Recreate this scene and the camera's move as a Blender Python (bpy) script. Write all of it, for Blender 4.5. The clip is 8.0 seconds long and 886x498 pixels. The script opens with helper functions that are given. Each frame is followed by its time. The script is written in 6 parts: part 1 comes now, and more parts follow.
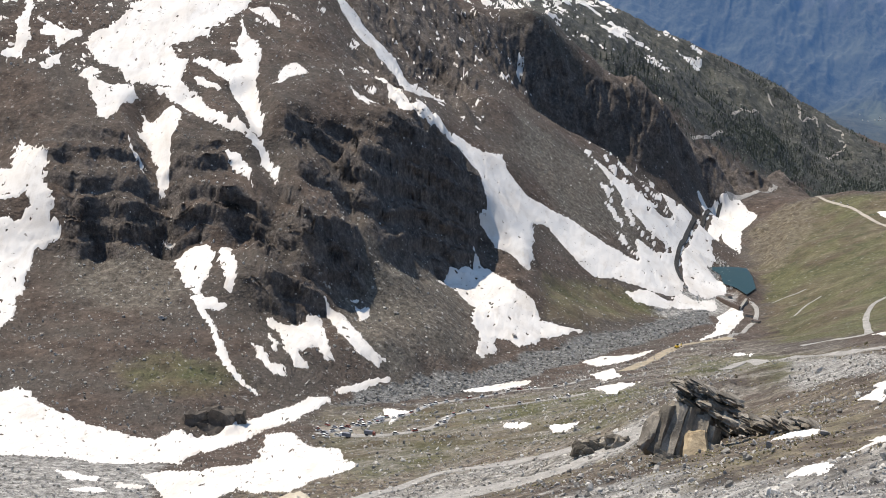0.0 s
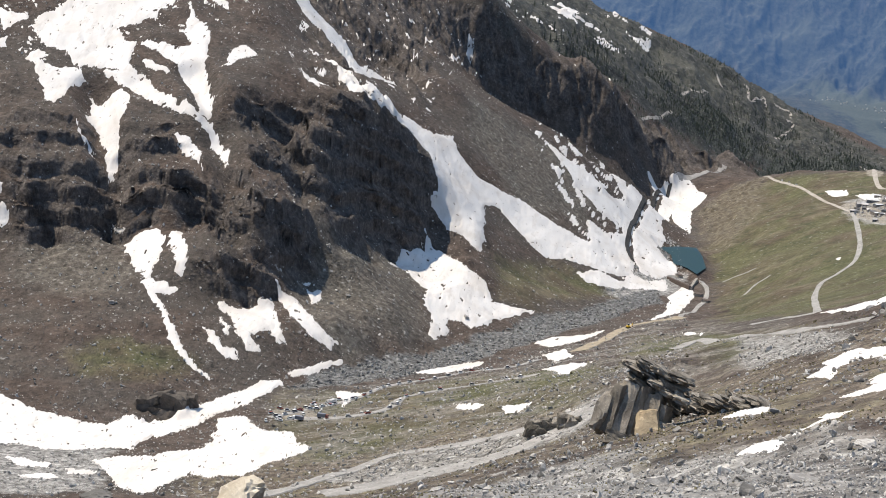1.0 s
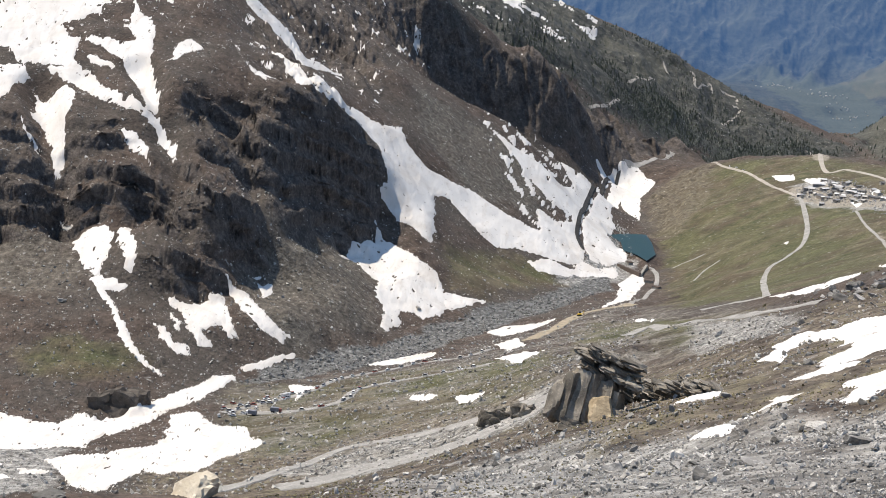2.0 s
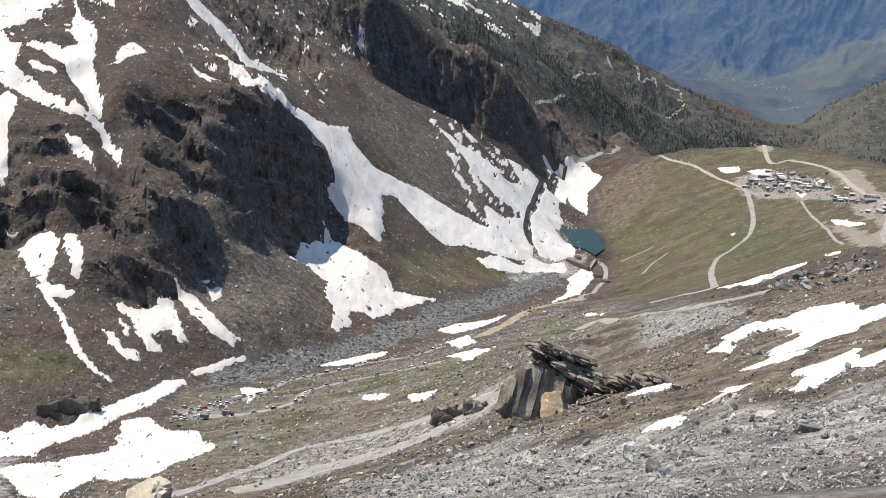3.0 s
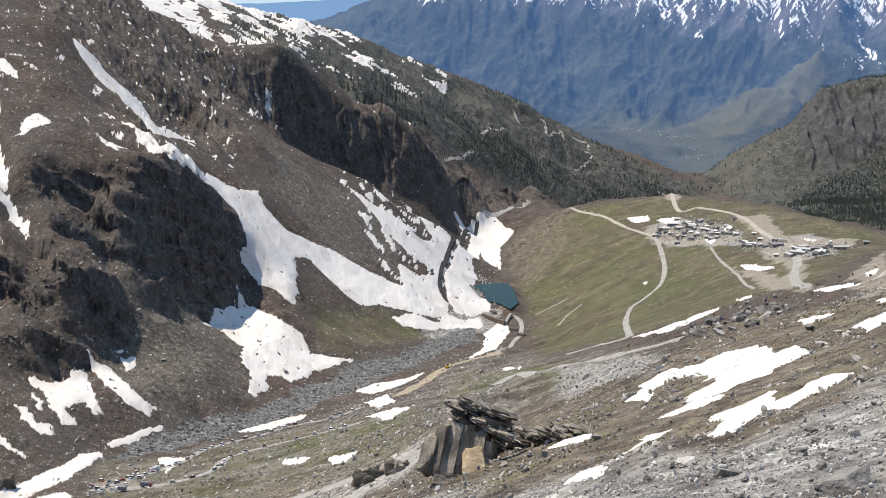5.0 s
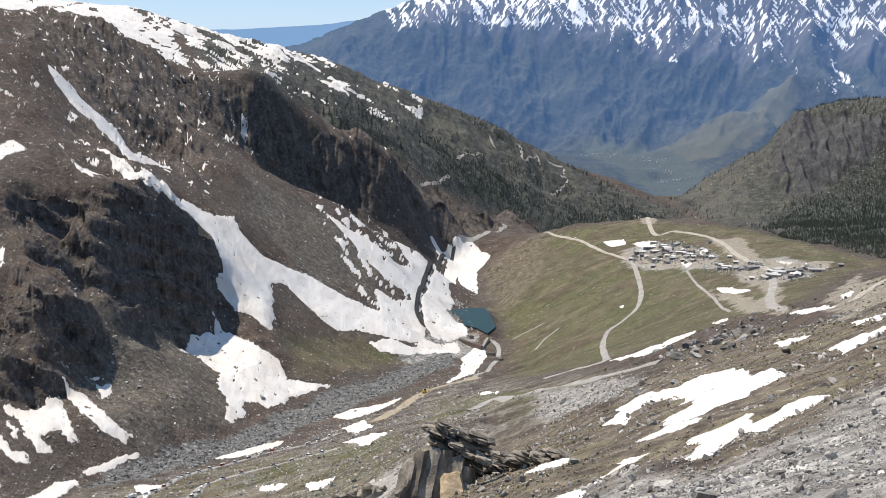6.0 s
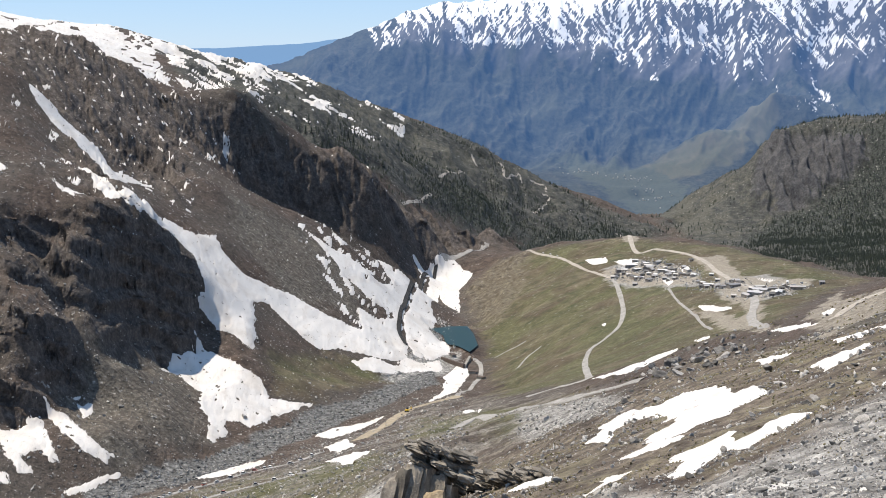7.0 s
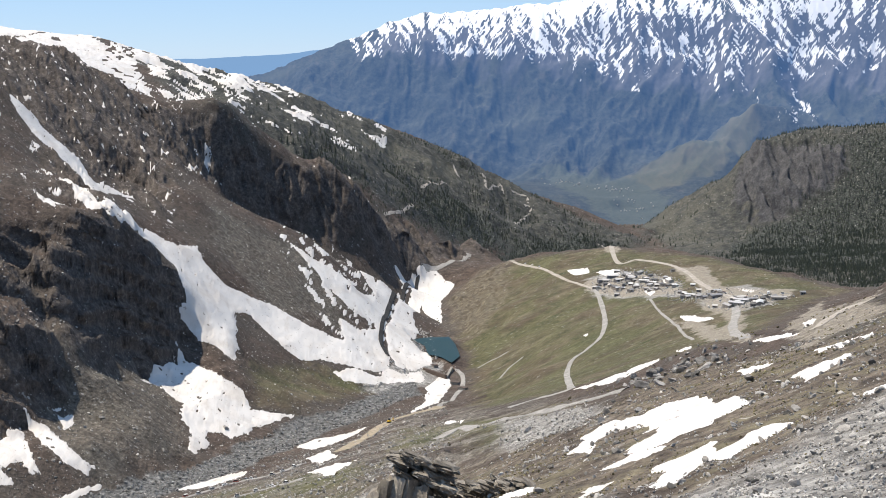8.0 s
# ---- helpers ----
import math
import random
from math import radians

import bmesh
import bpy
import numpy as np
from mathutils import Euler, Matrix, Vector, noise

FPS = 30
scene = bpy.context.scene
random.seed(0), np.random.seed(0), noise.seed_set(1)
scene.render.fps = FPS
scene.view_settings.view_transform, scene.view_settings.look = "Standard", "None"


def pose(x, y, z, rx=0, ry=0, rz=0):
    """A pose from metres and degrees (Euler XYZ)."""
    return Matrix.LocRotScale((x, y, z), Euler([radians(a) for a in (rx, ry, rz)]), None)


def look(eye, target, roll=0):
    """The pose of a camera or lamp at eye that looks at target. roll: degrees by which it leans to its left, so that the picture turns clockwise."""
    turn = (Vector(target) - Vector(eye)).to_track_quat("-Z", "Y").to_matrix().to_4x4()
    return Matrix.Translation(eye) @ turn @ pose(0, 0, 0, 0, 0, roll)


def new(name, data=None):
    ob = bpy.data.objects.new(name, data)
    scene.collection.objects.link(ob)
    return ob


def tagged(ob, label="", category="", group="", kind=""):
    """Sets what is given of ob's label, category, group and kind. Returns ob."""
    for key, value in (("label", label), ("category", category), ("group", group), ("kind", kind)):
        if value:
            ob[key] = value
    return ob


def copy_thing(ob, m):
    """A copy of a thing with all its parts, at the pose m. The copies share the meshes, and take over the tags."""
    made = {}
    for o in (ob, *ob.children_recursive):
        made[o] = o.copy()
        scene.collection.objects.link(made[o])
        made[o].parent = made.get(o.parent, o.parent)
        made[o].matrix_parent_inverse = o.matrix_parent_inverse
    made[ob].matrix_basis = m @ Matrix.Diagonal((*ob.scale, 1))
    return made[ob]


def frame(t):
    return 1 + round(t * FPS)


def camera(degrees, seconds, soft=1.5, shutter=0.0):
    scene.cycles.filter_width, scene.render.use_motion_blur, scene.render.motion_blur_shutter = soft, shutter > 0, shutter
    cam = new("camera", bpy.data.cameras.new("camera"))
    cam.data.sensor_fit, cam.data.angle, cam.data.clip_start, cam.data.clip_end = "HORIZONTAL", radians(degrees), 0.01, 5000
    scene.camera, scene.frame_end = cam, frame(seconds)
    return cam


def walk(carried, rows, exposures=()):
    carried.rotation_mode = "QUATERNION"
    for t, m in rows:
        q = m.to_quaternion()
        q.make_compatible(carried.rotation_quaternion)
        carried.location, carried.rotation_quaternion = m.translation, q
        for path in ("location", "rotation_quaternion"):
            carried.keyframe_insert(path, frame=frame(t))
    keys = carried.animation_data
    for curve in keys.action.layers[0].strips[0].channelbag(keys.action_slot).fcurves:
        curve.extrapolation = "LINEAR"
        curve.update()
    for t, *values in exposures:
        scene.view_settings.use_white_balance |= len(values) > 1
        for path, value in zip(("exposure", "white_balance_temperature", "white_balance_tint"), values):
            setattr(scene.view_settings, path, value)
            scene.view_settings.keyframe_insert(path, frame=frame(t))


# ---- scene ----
# ---------------------------------------------------------------- camera
EYE = (0.1, 0.05, 0.0)


def turned(bearing, dip, roll):
    """The camera's pose from where it looks: degrees to the right of north, above the horizon, and of lean."""
    b, d = radians(bearing), radians(dip)
    way = (math.sin(b) * math.cos(d), math.cos(b) * math.cos(d), math.sin(d))
    return look(EYE, Vector(EYE) + Vector(way), -roll)


cam = camera(32.0, 8.0, soft=0.85)
walk(cam, [
    (0, turned(-8.235, -10.648, -3.504)),
    (0.5, turned(-7.355, -10.921, -3.505)),
    (1, turned(-6.368, -11.208, -3.419)),
    (1.5, turned(-5.445, -11.403, -3.138)),
    (3, turned(-2.556, -11.428, -1.829)),
    (3.5, turned(-1.649, -11.022, -1.408)),
    (4, turned(-0.698, -10.395, -0.938)),
    (4.5, turned(-0.000, -9.781, -0.513)),
    (5, turned(0.639, -9.208, -0.165)),
    (6.5, turned(1.847, -7.918, 0.019)),
    (7, turned(2.185, -7.608, 0.045)),
    (7.5, turned(2.510, -7.403, 0.025)),
    (8, turned(2.862, -7.213, 0.000)),
], [(0, 0.33), (8, 0.36)])

# ---------------------------------------------------------------- light
SUN_BEARING, SUN_HEIGHT = -72.0, 63.0
world = bpy.data.worlds.new("sky")
scene.world = world
world.use_nodes = True
wn = world.node_tree.nodes
sky = wn.new("ShaderNodeTexSky")
sky.sky_type, sky.sun_disc = "NISHITA", False
sky.sun_elevation, sky.sun_rotation = radians(SUN_HEIGHT), radians(SUN_BEARING)
sky.altitude, sky.air_density, sky.dust_density = 3500, 1.0, 0.1
sky.ozone_density = 3.0
# a clear, even mountain blue over the whole dome
clear = wn.new("ShaderNodeMix")
clear.data_type = "RGBA"
clear.inputs["Factor"].default_value, clear.inputs[7].default_value = 0.68, (1.85, 2.98, 4.80, 1)
world.node_tree.links.new(sky.outputs[0], clear.inputs[6])
world.node_tree.links.new(clear.outputs[2], wn["Background"].inputs["Color"])
wn["Background"].inputs["Strength"].default_value = 0.135
sun = new("sun", bpy.data.lights.new("sun", "SUN"))
sun.data.energy, sun.data.angle, sun.data.color = 5.0, radians(0.53), (1.0, 0.895, 0.755)
sb, sh = radians(SUN_BEARING), radians(SUN_HEIGHT)
sun.matrix_world = look((math.sin(sb) * math.cos(sh) * 900, math.cos(sb) * math.cos(sh) * 900, math.sin(sh) * 900), (0, 0, 0))


# ---------------------------------------------------------------- materials
class Nodes:
    """A short way to write node materials."""

    def __init__(self, name):
        self.m = bpy.data.materials.new(name)
        self.m.use_nodes = True
        self.t = self.m.node_tree
        self.b = self.t.nodes["Principled BSDF"]
        self.b.inputs["Specular IOR Level"].default_value = 0.25
        self.pos = self.t.nodes.new("ShaderNodeNewGeometry").outputs["Position"]

    def put(self, socket, v):
        if isinstance(v, bpy.types.NodeSocket):
            self.t.links.new(v, socket)
        else:
            socket.default_value = (*v, 1) if isinstance(v, tuple) and len(v) == 3 and len(socket.default_value) == 4 else v

    def noise(self, size, detail=4.0, rough=0.55, stretch=None, distort=0.0):
        n = self.t.nodes.new("ShaderNodeTexNoise")
        v = self.pos
        if stretch:
            m = self.t.nodes.new("ShaderNodeMapping")
            m.inputs["Scale"].default_value = stretch
            self.put(m.inputs["Vector"], v)
            v = m.outputs[0]
        self.put(n.inputs["Vector"], v)
        n.inputs["Scale"].default_value, n.inputs["Detail"].default_value = 1 / size, detail
        n.inputs["Roughness"].default_value, n.inputs["Distortion"].default_value = rough, distort
        return n.outputs["Fac"]

    def cells(self, size, feature="F1", out="Color"):
        n = self.t.nodes.new("ShaderNodeTexVoronoi")
        n.feature = feature
        self.put(n.inputs["Vector"], self.pos)
        n.inputs["Scale"].default_value = 1 / size
        return n.outputs[out]

    def ramp(self, v, lo, hi, a=0.0, b=1.0):
        n = self.t.nodes.new("ShaderNodeMapRange")
        self.put(n.inputs["Value"], v)
        n.inputs["From Min"].default_value, n.inputs["From Max"].default_value = lo, hi
        n.inputs["To Min"].default_value, n.inputs["To Max"].default_value = a, b
        return n.outputs["Result"]

    def math(self, op, a, b=0.0):
        n = self.t.nodes.new("ShaderNodeMath")
        n.operation = op
        self.put(n.inputs[0], a), self.put(n.inputs[1], b)
        return n.outputs[0]

    def mix(self, f, a, b, kind="MIX"):
        n = self.t.nodes.new("ShaderNodeMix")
        n.data_type, n.blend_type = "RGBA", kind
        self.put(n.inputs["Factor"], f)
        self.put(n.inputs[6], a), self.put(n.inputs[7], b)
        return n.outputs[2]

    def attr(self, name):
        n = self.t.nodes.new("ShaderNodeAttribute")
        n.attribute_name = name
        return n.outputs["Fac"]

    def rand(self):
        return self.t.nodes.new("ShaderNodeObjectInfo").outputs["Random"]

    def island(self):
        return self.t.nodes.new("ShaderNodeNewGeometry").outputs["Random Per Island"]

    def finish(self, color, rough=0.9, bump=None, strength=0.5, distance=1.0):
        self.put(self.b.inputs["Base Color"], color)
        self.put(self.b.inputs["Roughness"], rough)
        if bump is not None:
            n = self.t.nodes.new("ShaderNodeBump")
            n.inputs["Strength"].default_value, n.inputs["Distance"].default_value = strength, distance
            self.put(n.inputs["Height"], bump)
            self.put(self.b.inputs["Normal"], n.outputs[0])
        return self.m


def ground_material():
    k = Nodes("mountain_ground")
    big, mid, fine, tiny = k.noise(70, 5), k.noise(16, 6, 0.65), k.noise(4.5, 5, 0.7), k.noise(0.9, 4, 0.7)
    earth = k.mix(k.ramp(mid, 0.36, 0.64), (0.056, 0.042, 0.034), (0.110, 0.084, 0.068))
    earth = k.mix(k.ramp(big, 0.42, 0.6, 0, 0.6), earth, (0.080, 0.073, 0.064))
    earth = k.mix(k.ramp(k.math("ADD", k.attr("soil"), k.ramp(mid, 0.3, 0.7, -0.3, 0.3)), 0.3, 0.8), earth, k.mix(k.ramp(fine, 0.35, 0.65), (0.094, 0.075, 0.058), (0.188, 0.158, 0.124)))
    earth = k.mix(k.math("MULTIPLY", k.attr("soil"), k.ramp(k.noise(9, 5, 0.65), 0.5, 0.62, 0, 0.7)), earth, (0.130, 0.118, 0.068))
    green = k.mix(k.ramp(mid, 0.36, 0.64), (0.044, 0.053, 0.024), (0.140, 0.122, 0.076))
    green = k.mix(k.ramp(big, 0.42, 0.56, 0, 0.85), green, (0.128, 0.106, 0.072))
    green = k.mix(k.ramp(k.noise(38, 5, 0.6), 0.46, 0.58, 0, 0.9), green, (0.082, 0.065, 0.044))
    green = k.mix(k.ramp(k.noise(24, 6, 0.65, None, 1.2), 0.55, 0.70, 0, 0.45), green, (0.205, 0.178, 0.125))
    green = k.mix(k.ramp(k.noise(110, 5, 0.6, None, 0.8), 0.46, 0.58, 0, 0.75), green, k.mix(k.ramp(fine, 0.35, 0.65), (0.060, 0.070, 0.030), (0.112, 0.108, 0.056)))
    green = k.mix(1.0, green, k.mix(k.ramp(k.noise(28, 7, 0.7, None, 0.6), 0.36, 0.64), (0.72, 0.74, 0.72), (1.26, 1.24, 1.22)), "MULTIPLY")
    stone = k.mix(k.ramp(fine, 0.32, 0.68), (0.165, 0.158, 0.147), (0.38, 0.37, 0.348))
    rock = k.mix(k.ramp(mid, 0.34, 0.66), (0.052, 0.045, 0.043), (0.125, 0.107, 0.094))
    rock = k.mix(k.ramp(fine, 0.5, 0.7, 0, 0.5), rock, (0.160, 0.140, 0.118))
    # rock of the wooded slopes, greyer than the near cliffs: haze put into its colour
    rock = k.mix(k.ramp(k.attr("forest"), 0.4, 0.8), rock, k.mix(k.ramp(mid, 0.36, 0.64), (0.046, 0.047, 0.052), (0.100, 0.099, 0.100)))
    grain = k.math("ADD", k.math("MULTIPLY", fine, 0.65), k.math("MULTIPLY", tiny, 0.35))
    edge = k.ramp(mid, 0.3, 0.7, -0.3, 0.3)
    c = k.mix(k.ramp(k.math("ADD", k.attr("grass"), edge), 0.3, 0.75), earth, green)
    c = k.mix(k.ramp(k.math("ADD", k.attr("talus"), edge), 0.3, 0.8, 0, 0.5), c, k.mix(k.ramp(fine, 0.35, 0.65), (0.096, 0.088, 0.073), (0.198, 0.184, 0.154)))
    # greyed, bluish tones of the wooded slopes imitate haze in the colour
    c = k.mix(k.ramp(k.math("ADD", k.attr("forest"), edge), 0.2, 0.6), c, k.mix(k.ramp(mid, 0.38, 0.62), (0.042, 0.045, 0.043), (0.090, 0.089, 0.076)))
    c = k.mix(k.ramp(k.math("ADD", k.attr("dark_wood"), edge), 0.3, 0.7), c, k.mix(k.ramp(fine, 0.38, 0.62), (0.030, 0.036, 0.034), (0.072, 0.076, 0.066)))
    c = k.mix(k.ramp(k.math("ADD", k.attr("scar"), edge), 0.3, 0.8, 0, 0.85), c, k.mix(k.ramp(k.noise(8, 6, 0.7), 0.36, 0.64), (0.070, 0.058, 0.040), (0.190, 0.165, 0.122)))
    c = k.mix(k.ramp(k.math("ADD", k.attr("rock"), edge), 0.3, 0.7), c, rock)
    meadow = k.math("MULTIPLY", k.attr("bare"), k.ramp(k.noise(85, 5, 0.6), 0.42, 0.56))
    c = k.mix(k.ramp(k.math("ADD", meadow, edge), 0.3, 0.7, 0, 0.85), c, k.mix(mid, (0.066, 0.068, 0.057), (0.112, 0.108, 0.088)))
    c = k.mix(k.ramp(k.math("ADD", k.attr("gravel"), edge), 0.35, 0.75, 0, 0.95), c, stone)
    c = k.mix(k.ramp(k.math("ADD", k.attr("bed"), edge), 0.35, 0.75, 0, 0.95), c, k.mix(k.ramp(fine, 0.35, 0.65), (0.075, 0.075, 0.073), (0.195, 0.195, 0.190)))
    c = k.mix(k.ramp(k.math("ADD", k.attr("dirt"), edge), 0.35, 0.65, 0, 0.9), c, k.mix(fine, (0.20, 0.175, 0.14), (0.33, 0.30, 0.25)))
    wash = k.math("MULTIPLY", k.attr("wash"), k.ramp(k.noise(22, 6, 0.68, (0.5, 1, 1)), 0.44, 0.60))
    c = k.mix(k.math("MULTIPLY", wash, 0.75), c, k.mix(k.ramp(fine, 0.35, 0.65), (0.125, 0.113, 0.095), (0.27, 0.252, 0.222)))
    # single pale stones, and a noise grain that darkens the colour where it is low
    pale = k.ramp(k.cells(2.6), 0.82, 0.86)
    c = k.mix(k.math("MULTIPLY", k.math("MULTIPLY", pale, k.ramp(k.attr("rock"), 0.2, 0.6, 1, 0)), k.ramp(fine, 0.5, 0.6, 0, 0.6)), c, (0.34, 0.33, 0.31))
    c = k.mix(k.ramp(k.attr("grass"), 0.3, 0.8, 1.0, 0.45), c, k.mix(1.0, c, k.mix(k.ramp(grain, 0.36, 0.64), (0.50, 0.50, 0.50), (1.40, 1.40, 1.40)), "MULTIPLY"))
    # clods and stones: each its own tone
    clod, pebble = k.cells(2.4), k.cells(0.55)
    c = k.mix(1.0, c, k.mix(k.ramp(clod, 0.1, 0.9), (0.90, 0.90, 0.90), (1.10, 1.10, 1.10)), "MULTIPLY")
    stony = k.math("ADD", k.attr("gravel"), k.attr("talus"))
    c = k.mix(k.ramp(stony, 0.2, 0.8), c, k.mix(1.0, c, k.mix(k.ramp(k.cells(1.5), 0.1, 0.9), (0.86, 0.86, 0.86), (1.16, 1.16, 1.16)), "MULTIPLY"))
    c = k.mix(1.0, c, k.mix(k.ramp(pebble, 0.1, 0.9), (0.88, 0.88, 0.88), (1.12, 1.12, 1.12)), "MULTIPLY")
    lumps = k.math("ADD", grain, k.math("MULTIPLY", k.cells(2.4, "F1", "Distance"), -0.35))
    return k.finish(c, 0.95, lumps, 0.9, 2.6)


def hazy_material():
    """Mountains across the main valley, some ten times as far as the rest: forest, rock and snow, with haze put in as
    blue emission.
    """
    k = Nodes("distant_mountain")
    big, mid, fine = k.noise(150, 5), k.noise(36, 6, 0.65, (1, 0.55, 0.5), 0.6), k.noise(10, 5, 0.65)
    wood = k.mix(k.ramp(k.noise(13, 6, 0.7), 0.34, 0.66), (0.014, 0.019, 0.018), (0.046, 0.051, 0.042))
    wood = k.mix(k.ramp(big, 0.52, 0.64, 0, 0.40), wood, (0.066, 0.070, 0.046))
    wood = k.mix(k.ramp(k.noise(26, 5, 0.65, (1, 0.4, 0.35)), 0.56, 0.68, 0, 0.45), wood, (0.085, 0.076, 0.060))
    c = k.mix(k.ramp(k.attr("bare"), 0.3, 0.7), wood, k.mix(mid, (0.034, 0.048, 0.024), (0.110, 0.094, 0.066)))
    c = k.mix(k.ramp(k.math("ADD", k.attr("fields"), k.ramp(k.noise(30, 4), 0.3, 0.7, -0.4, 0.4)), 0.3, 0.7), c, k.mix(fine, (0.020, 0.030, 0.018), (0.085, 0.088, 0.064)))
    stony = k.mix(fine, (0.045, 0.045, 0.05), (0.11, 0.11, 0.115))
    c = k.mix(k.ramp(k.attr("far_snow"), 0.2, 0.8), c, stony)
    white = k.ramp(k.math("ADD", k.attr("snow"), k.ramp(k.noise(7, 4, 0.65), 0.3, 0.7, -0.15, 0.15)), 0.28, 0.78)
    c = k.mix(white, c, (0.70, 0.71, 0.73))
    # emitted blue stands in for haze and grows with distance
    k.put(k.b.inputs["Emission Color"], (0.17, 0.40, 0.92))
    k.put(k.b.inputs["Emission Strength"], k.mix(white, k.mix(k.attr("haze_glow"), (0.100, 0.100, 0.100), (0.185, 0.185, 0.185)), (0.11, 0.11, 0.11)))
    return k.finish(c, 0.95, fine, 0.2, 6.0)


def snow_material():
    k = Nodes("old_snow")
    big, fine = k.noise(30, 5, 0.6, (1, 0.5, 1), 0.8), k.noise(1.8, 4)
    streak = k.noise(9, 4, 0.65, (1.0, 0.25, 0.4))
    c = k.mix(k.ramp(big, 0.45, 0.72, 0, 0.75), (0.61, 0.590, 0.565), (0.49, 0.447, 0.400))
    c = k.mix(k.ramp(streak, 0.55, 0.72, 0, 0.5), c, (0.40, 0.355, 0.31))
    c = k.mix(k.ramp(k.noise(4.5, 3), 0.66, 0.72, 0, 0.8), c, (0.16, 0.14, 0.12))
    return k.finish(c, 0.75, k.math("ADD", streak, k.math("MULTIPLY", fine, 0.35)), 0.5, 1.6)


def rock_material(name, dark, light, scale=1.0, per=None):
    k = Nodes(name)
    mid, fine = k.noise(3.0 * scale, 5, 0.65), k.noise(0.5 * scale, 4, 0.7)
    c = k.mix(k.ramp(mid, 0.32, 0.68), dark, light)
    c = k.mix(k.ramp(fine, 0.55, 0.7, 0, 0.5), c, tuple(min(1, v * 1.6) for v in light))
    if per:
        v = k.island() if per == "island" else k.rand()
        c = k.mix(1.0, c, k.mix(v, (0.55, 0.54, 0.52), (1.75, 1.73, 1.70)), "MULTIPLY")
    return k.finish(c, 0.9, k.math("ADD", mid, k.math("MULTIPLY", fine, 0.5)), 0.8, 0.35 * scale)


def plain_material(name, color, rough=0.6, metal=0.0, vary=0.25, size=1.5):
    k = Nodes(name)
    n = k.noise(size, 4, 0.6)
    c = k.mix(1.0, color, k.mix(k.ramp(n, 0.3, 0.7), (1 - vary,) * 3, (1 + vary,) * 3), "MULTIPLY")
    k.put(k.b.inputs["Metallic"], metal)
    return k.finish(c, rough)


def choice_material(name, colors, rough=0.4):
    """One of several paints, chosen for each object."""
    k = Nodes(name)
    n = k.t.nodes.new("ShaderNodeValToRGB")
    n.color_ramp.interpolation = "CONSTANT"
    while len(n.color_ramp.elements) < len(colors):
        n.color_ramp.elements.new(0.5)
    for i, c in enumerate(colors):
        n.color_ramp.elements[i].position, n.color_ramp.elements[i].color = i / len(colors), (*c, 1)
    k.put(n.inputs[0], k.rand())
    dust = k.mix(k.ramp(k.noise(0.8, 3), 0.4, 0.7, 0, 0.35), n.outputs[0], (0.24, 0.21, 0.17))
    return k.finish(dust, rough)


def leaf_material():
    k = Nodes("conifer_needles")
    # needle green lightened and blued, with distant haze mixed into it
    c = k.mix(k.island(), (0.034, 0.044, 0.041), (0.064, 0.075, 0.062))
    c = k.mix(k.ramp(k.noise(2.0, 3), 0.4, 0.65, 0, 0.5), c, (0.065, 0.075, 0.032))
    return k.finish(c, 0.9)


def water_material():
    k = Nodes("pool_water")
    k.b.inputs["Specular IOR Level"].default_value = 0.05
    c = k.mix(k.noise(18, 3), (0.009, 0.027, 0.025), (0.013, 0.037, 0.033))
    return k.finish(c, 0.28, k.noise(1.2, 3), 0.12, 0.2)


STONE = rock_material("grey_stone", (0.19, 0.182, 0.170), (0.37, 0.358, 0.338), 0.6, "island")
BOULDER = rock_material("boulder", (0.12, 0.115, 0.108), (0.27, 0.262, 0.25), 1.0, "object")
PALE_ROCK = rock_material("pale_boulder", (0.25, 0.24, 0.225), (0.42, 0.405, 0.38), 1.0)
CLIFF = rock_material("outcrop_rock", (0.092, 0.082, 0.068), (0.235, 0.213, 0.180), 0.8, "object")
BLUFF = rock_material("dark_bluff_rock", (0.050, 0.043, 0.038), (0.125, 0.108, 0.090), 2.0)
CREAM = rock_material("cream_boulder", (0.40, 0.34, 0.25), (0.58, 0.54, 0.46), 1.2)
OCHRE = rock_material("fresh_ochre_break", (0.24, 0.185, 0.115), (0.42, 0.34, 0.23), 1.5)
ROAD = rock_material("gravel_road", (0.20, 0.192, 0.178), (0.33, 0.318, 0.298), 3.0)
TAN_ROAD = rock_material("earth_track", (0.22, 0.185, 0.13), (0.34, 0.29, 0.215), 3.0)
PALE_ROAD = rock_material("pale_track", (0.25, 0.225, 0.19), (0.38, 0.35, 0.31), 3.0)
TUFT = rock_material("dry_grass_tuft", (0.085, 0.075, 0.040), (0.19, 0.168, 0.098), 1.0, "island")
# channel stone, its near-black colour standing in for shade in the recess
SHADE_STONE = rock_material("shade_dark_stone", (0.020, 0.019, 0.019), (0.060, 0.058, 0.055), 2.0)
STREAM_STONE = rock_material("stream_stone", (0.085, 0.085, 0.084), (0.215, 0.215, 0.210), 1.0, "island")
CONCRETE = plain_material("old_concrete", (0.24, 0.225, 0.20), 0.9)
RUST = plain_material("rusted_sheet", (0.09, 0.070, 0.058), 0.8)
TYRE = plain_material("tyre_rubber", (0.02, 0.02, 0.02), 0.8)
GLASS = plain_material("dark_car_glass", (0.02, 0.024, 0.03), 0.08)
YELLOW = plain_material("yellow_machine_paint", (0.55, 0.36, 0.03), 0.5)
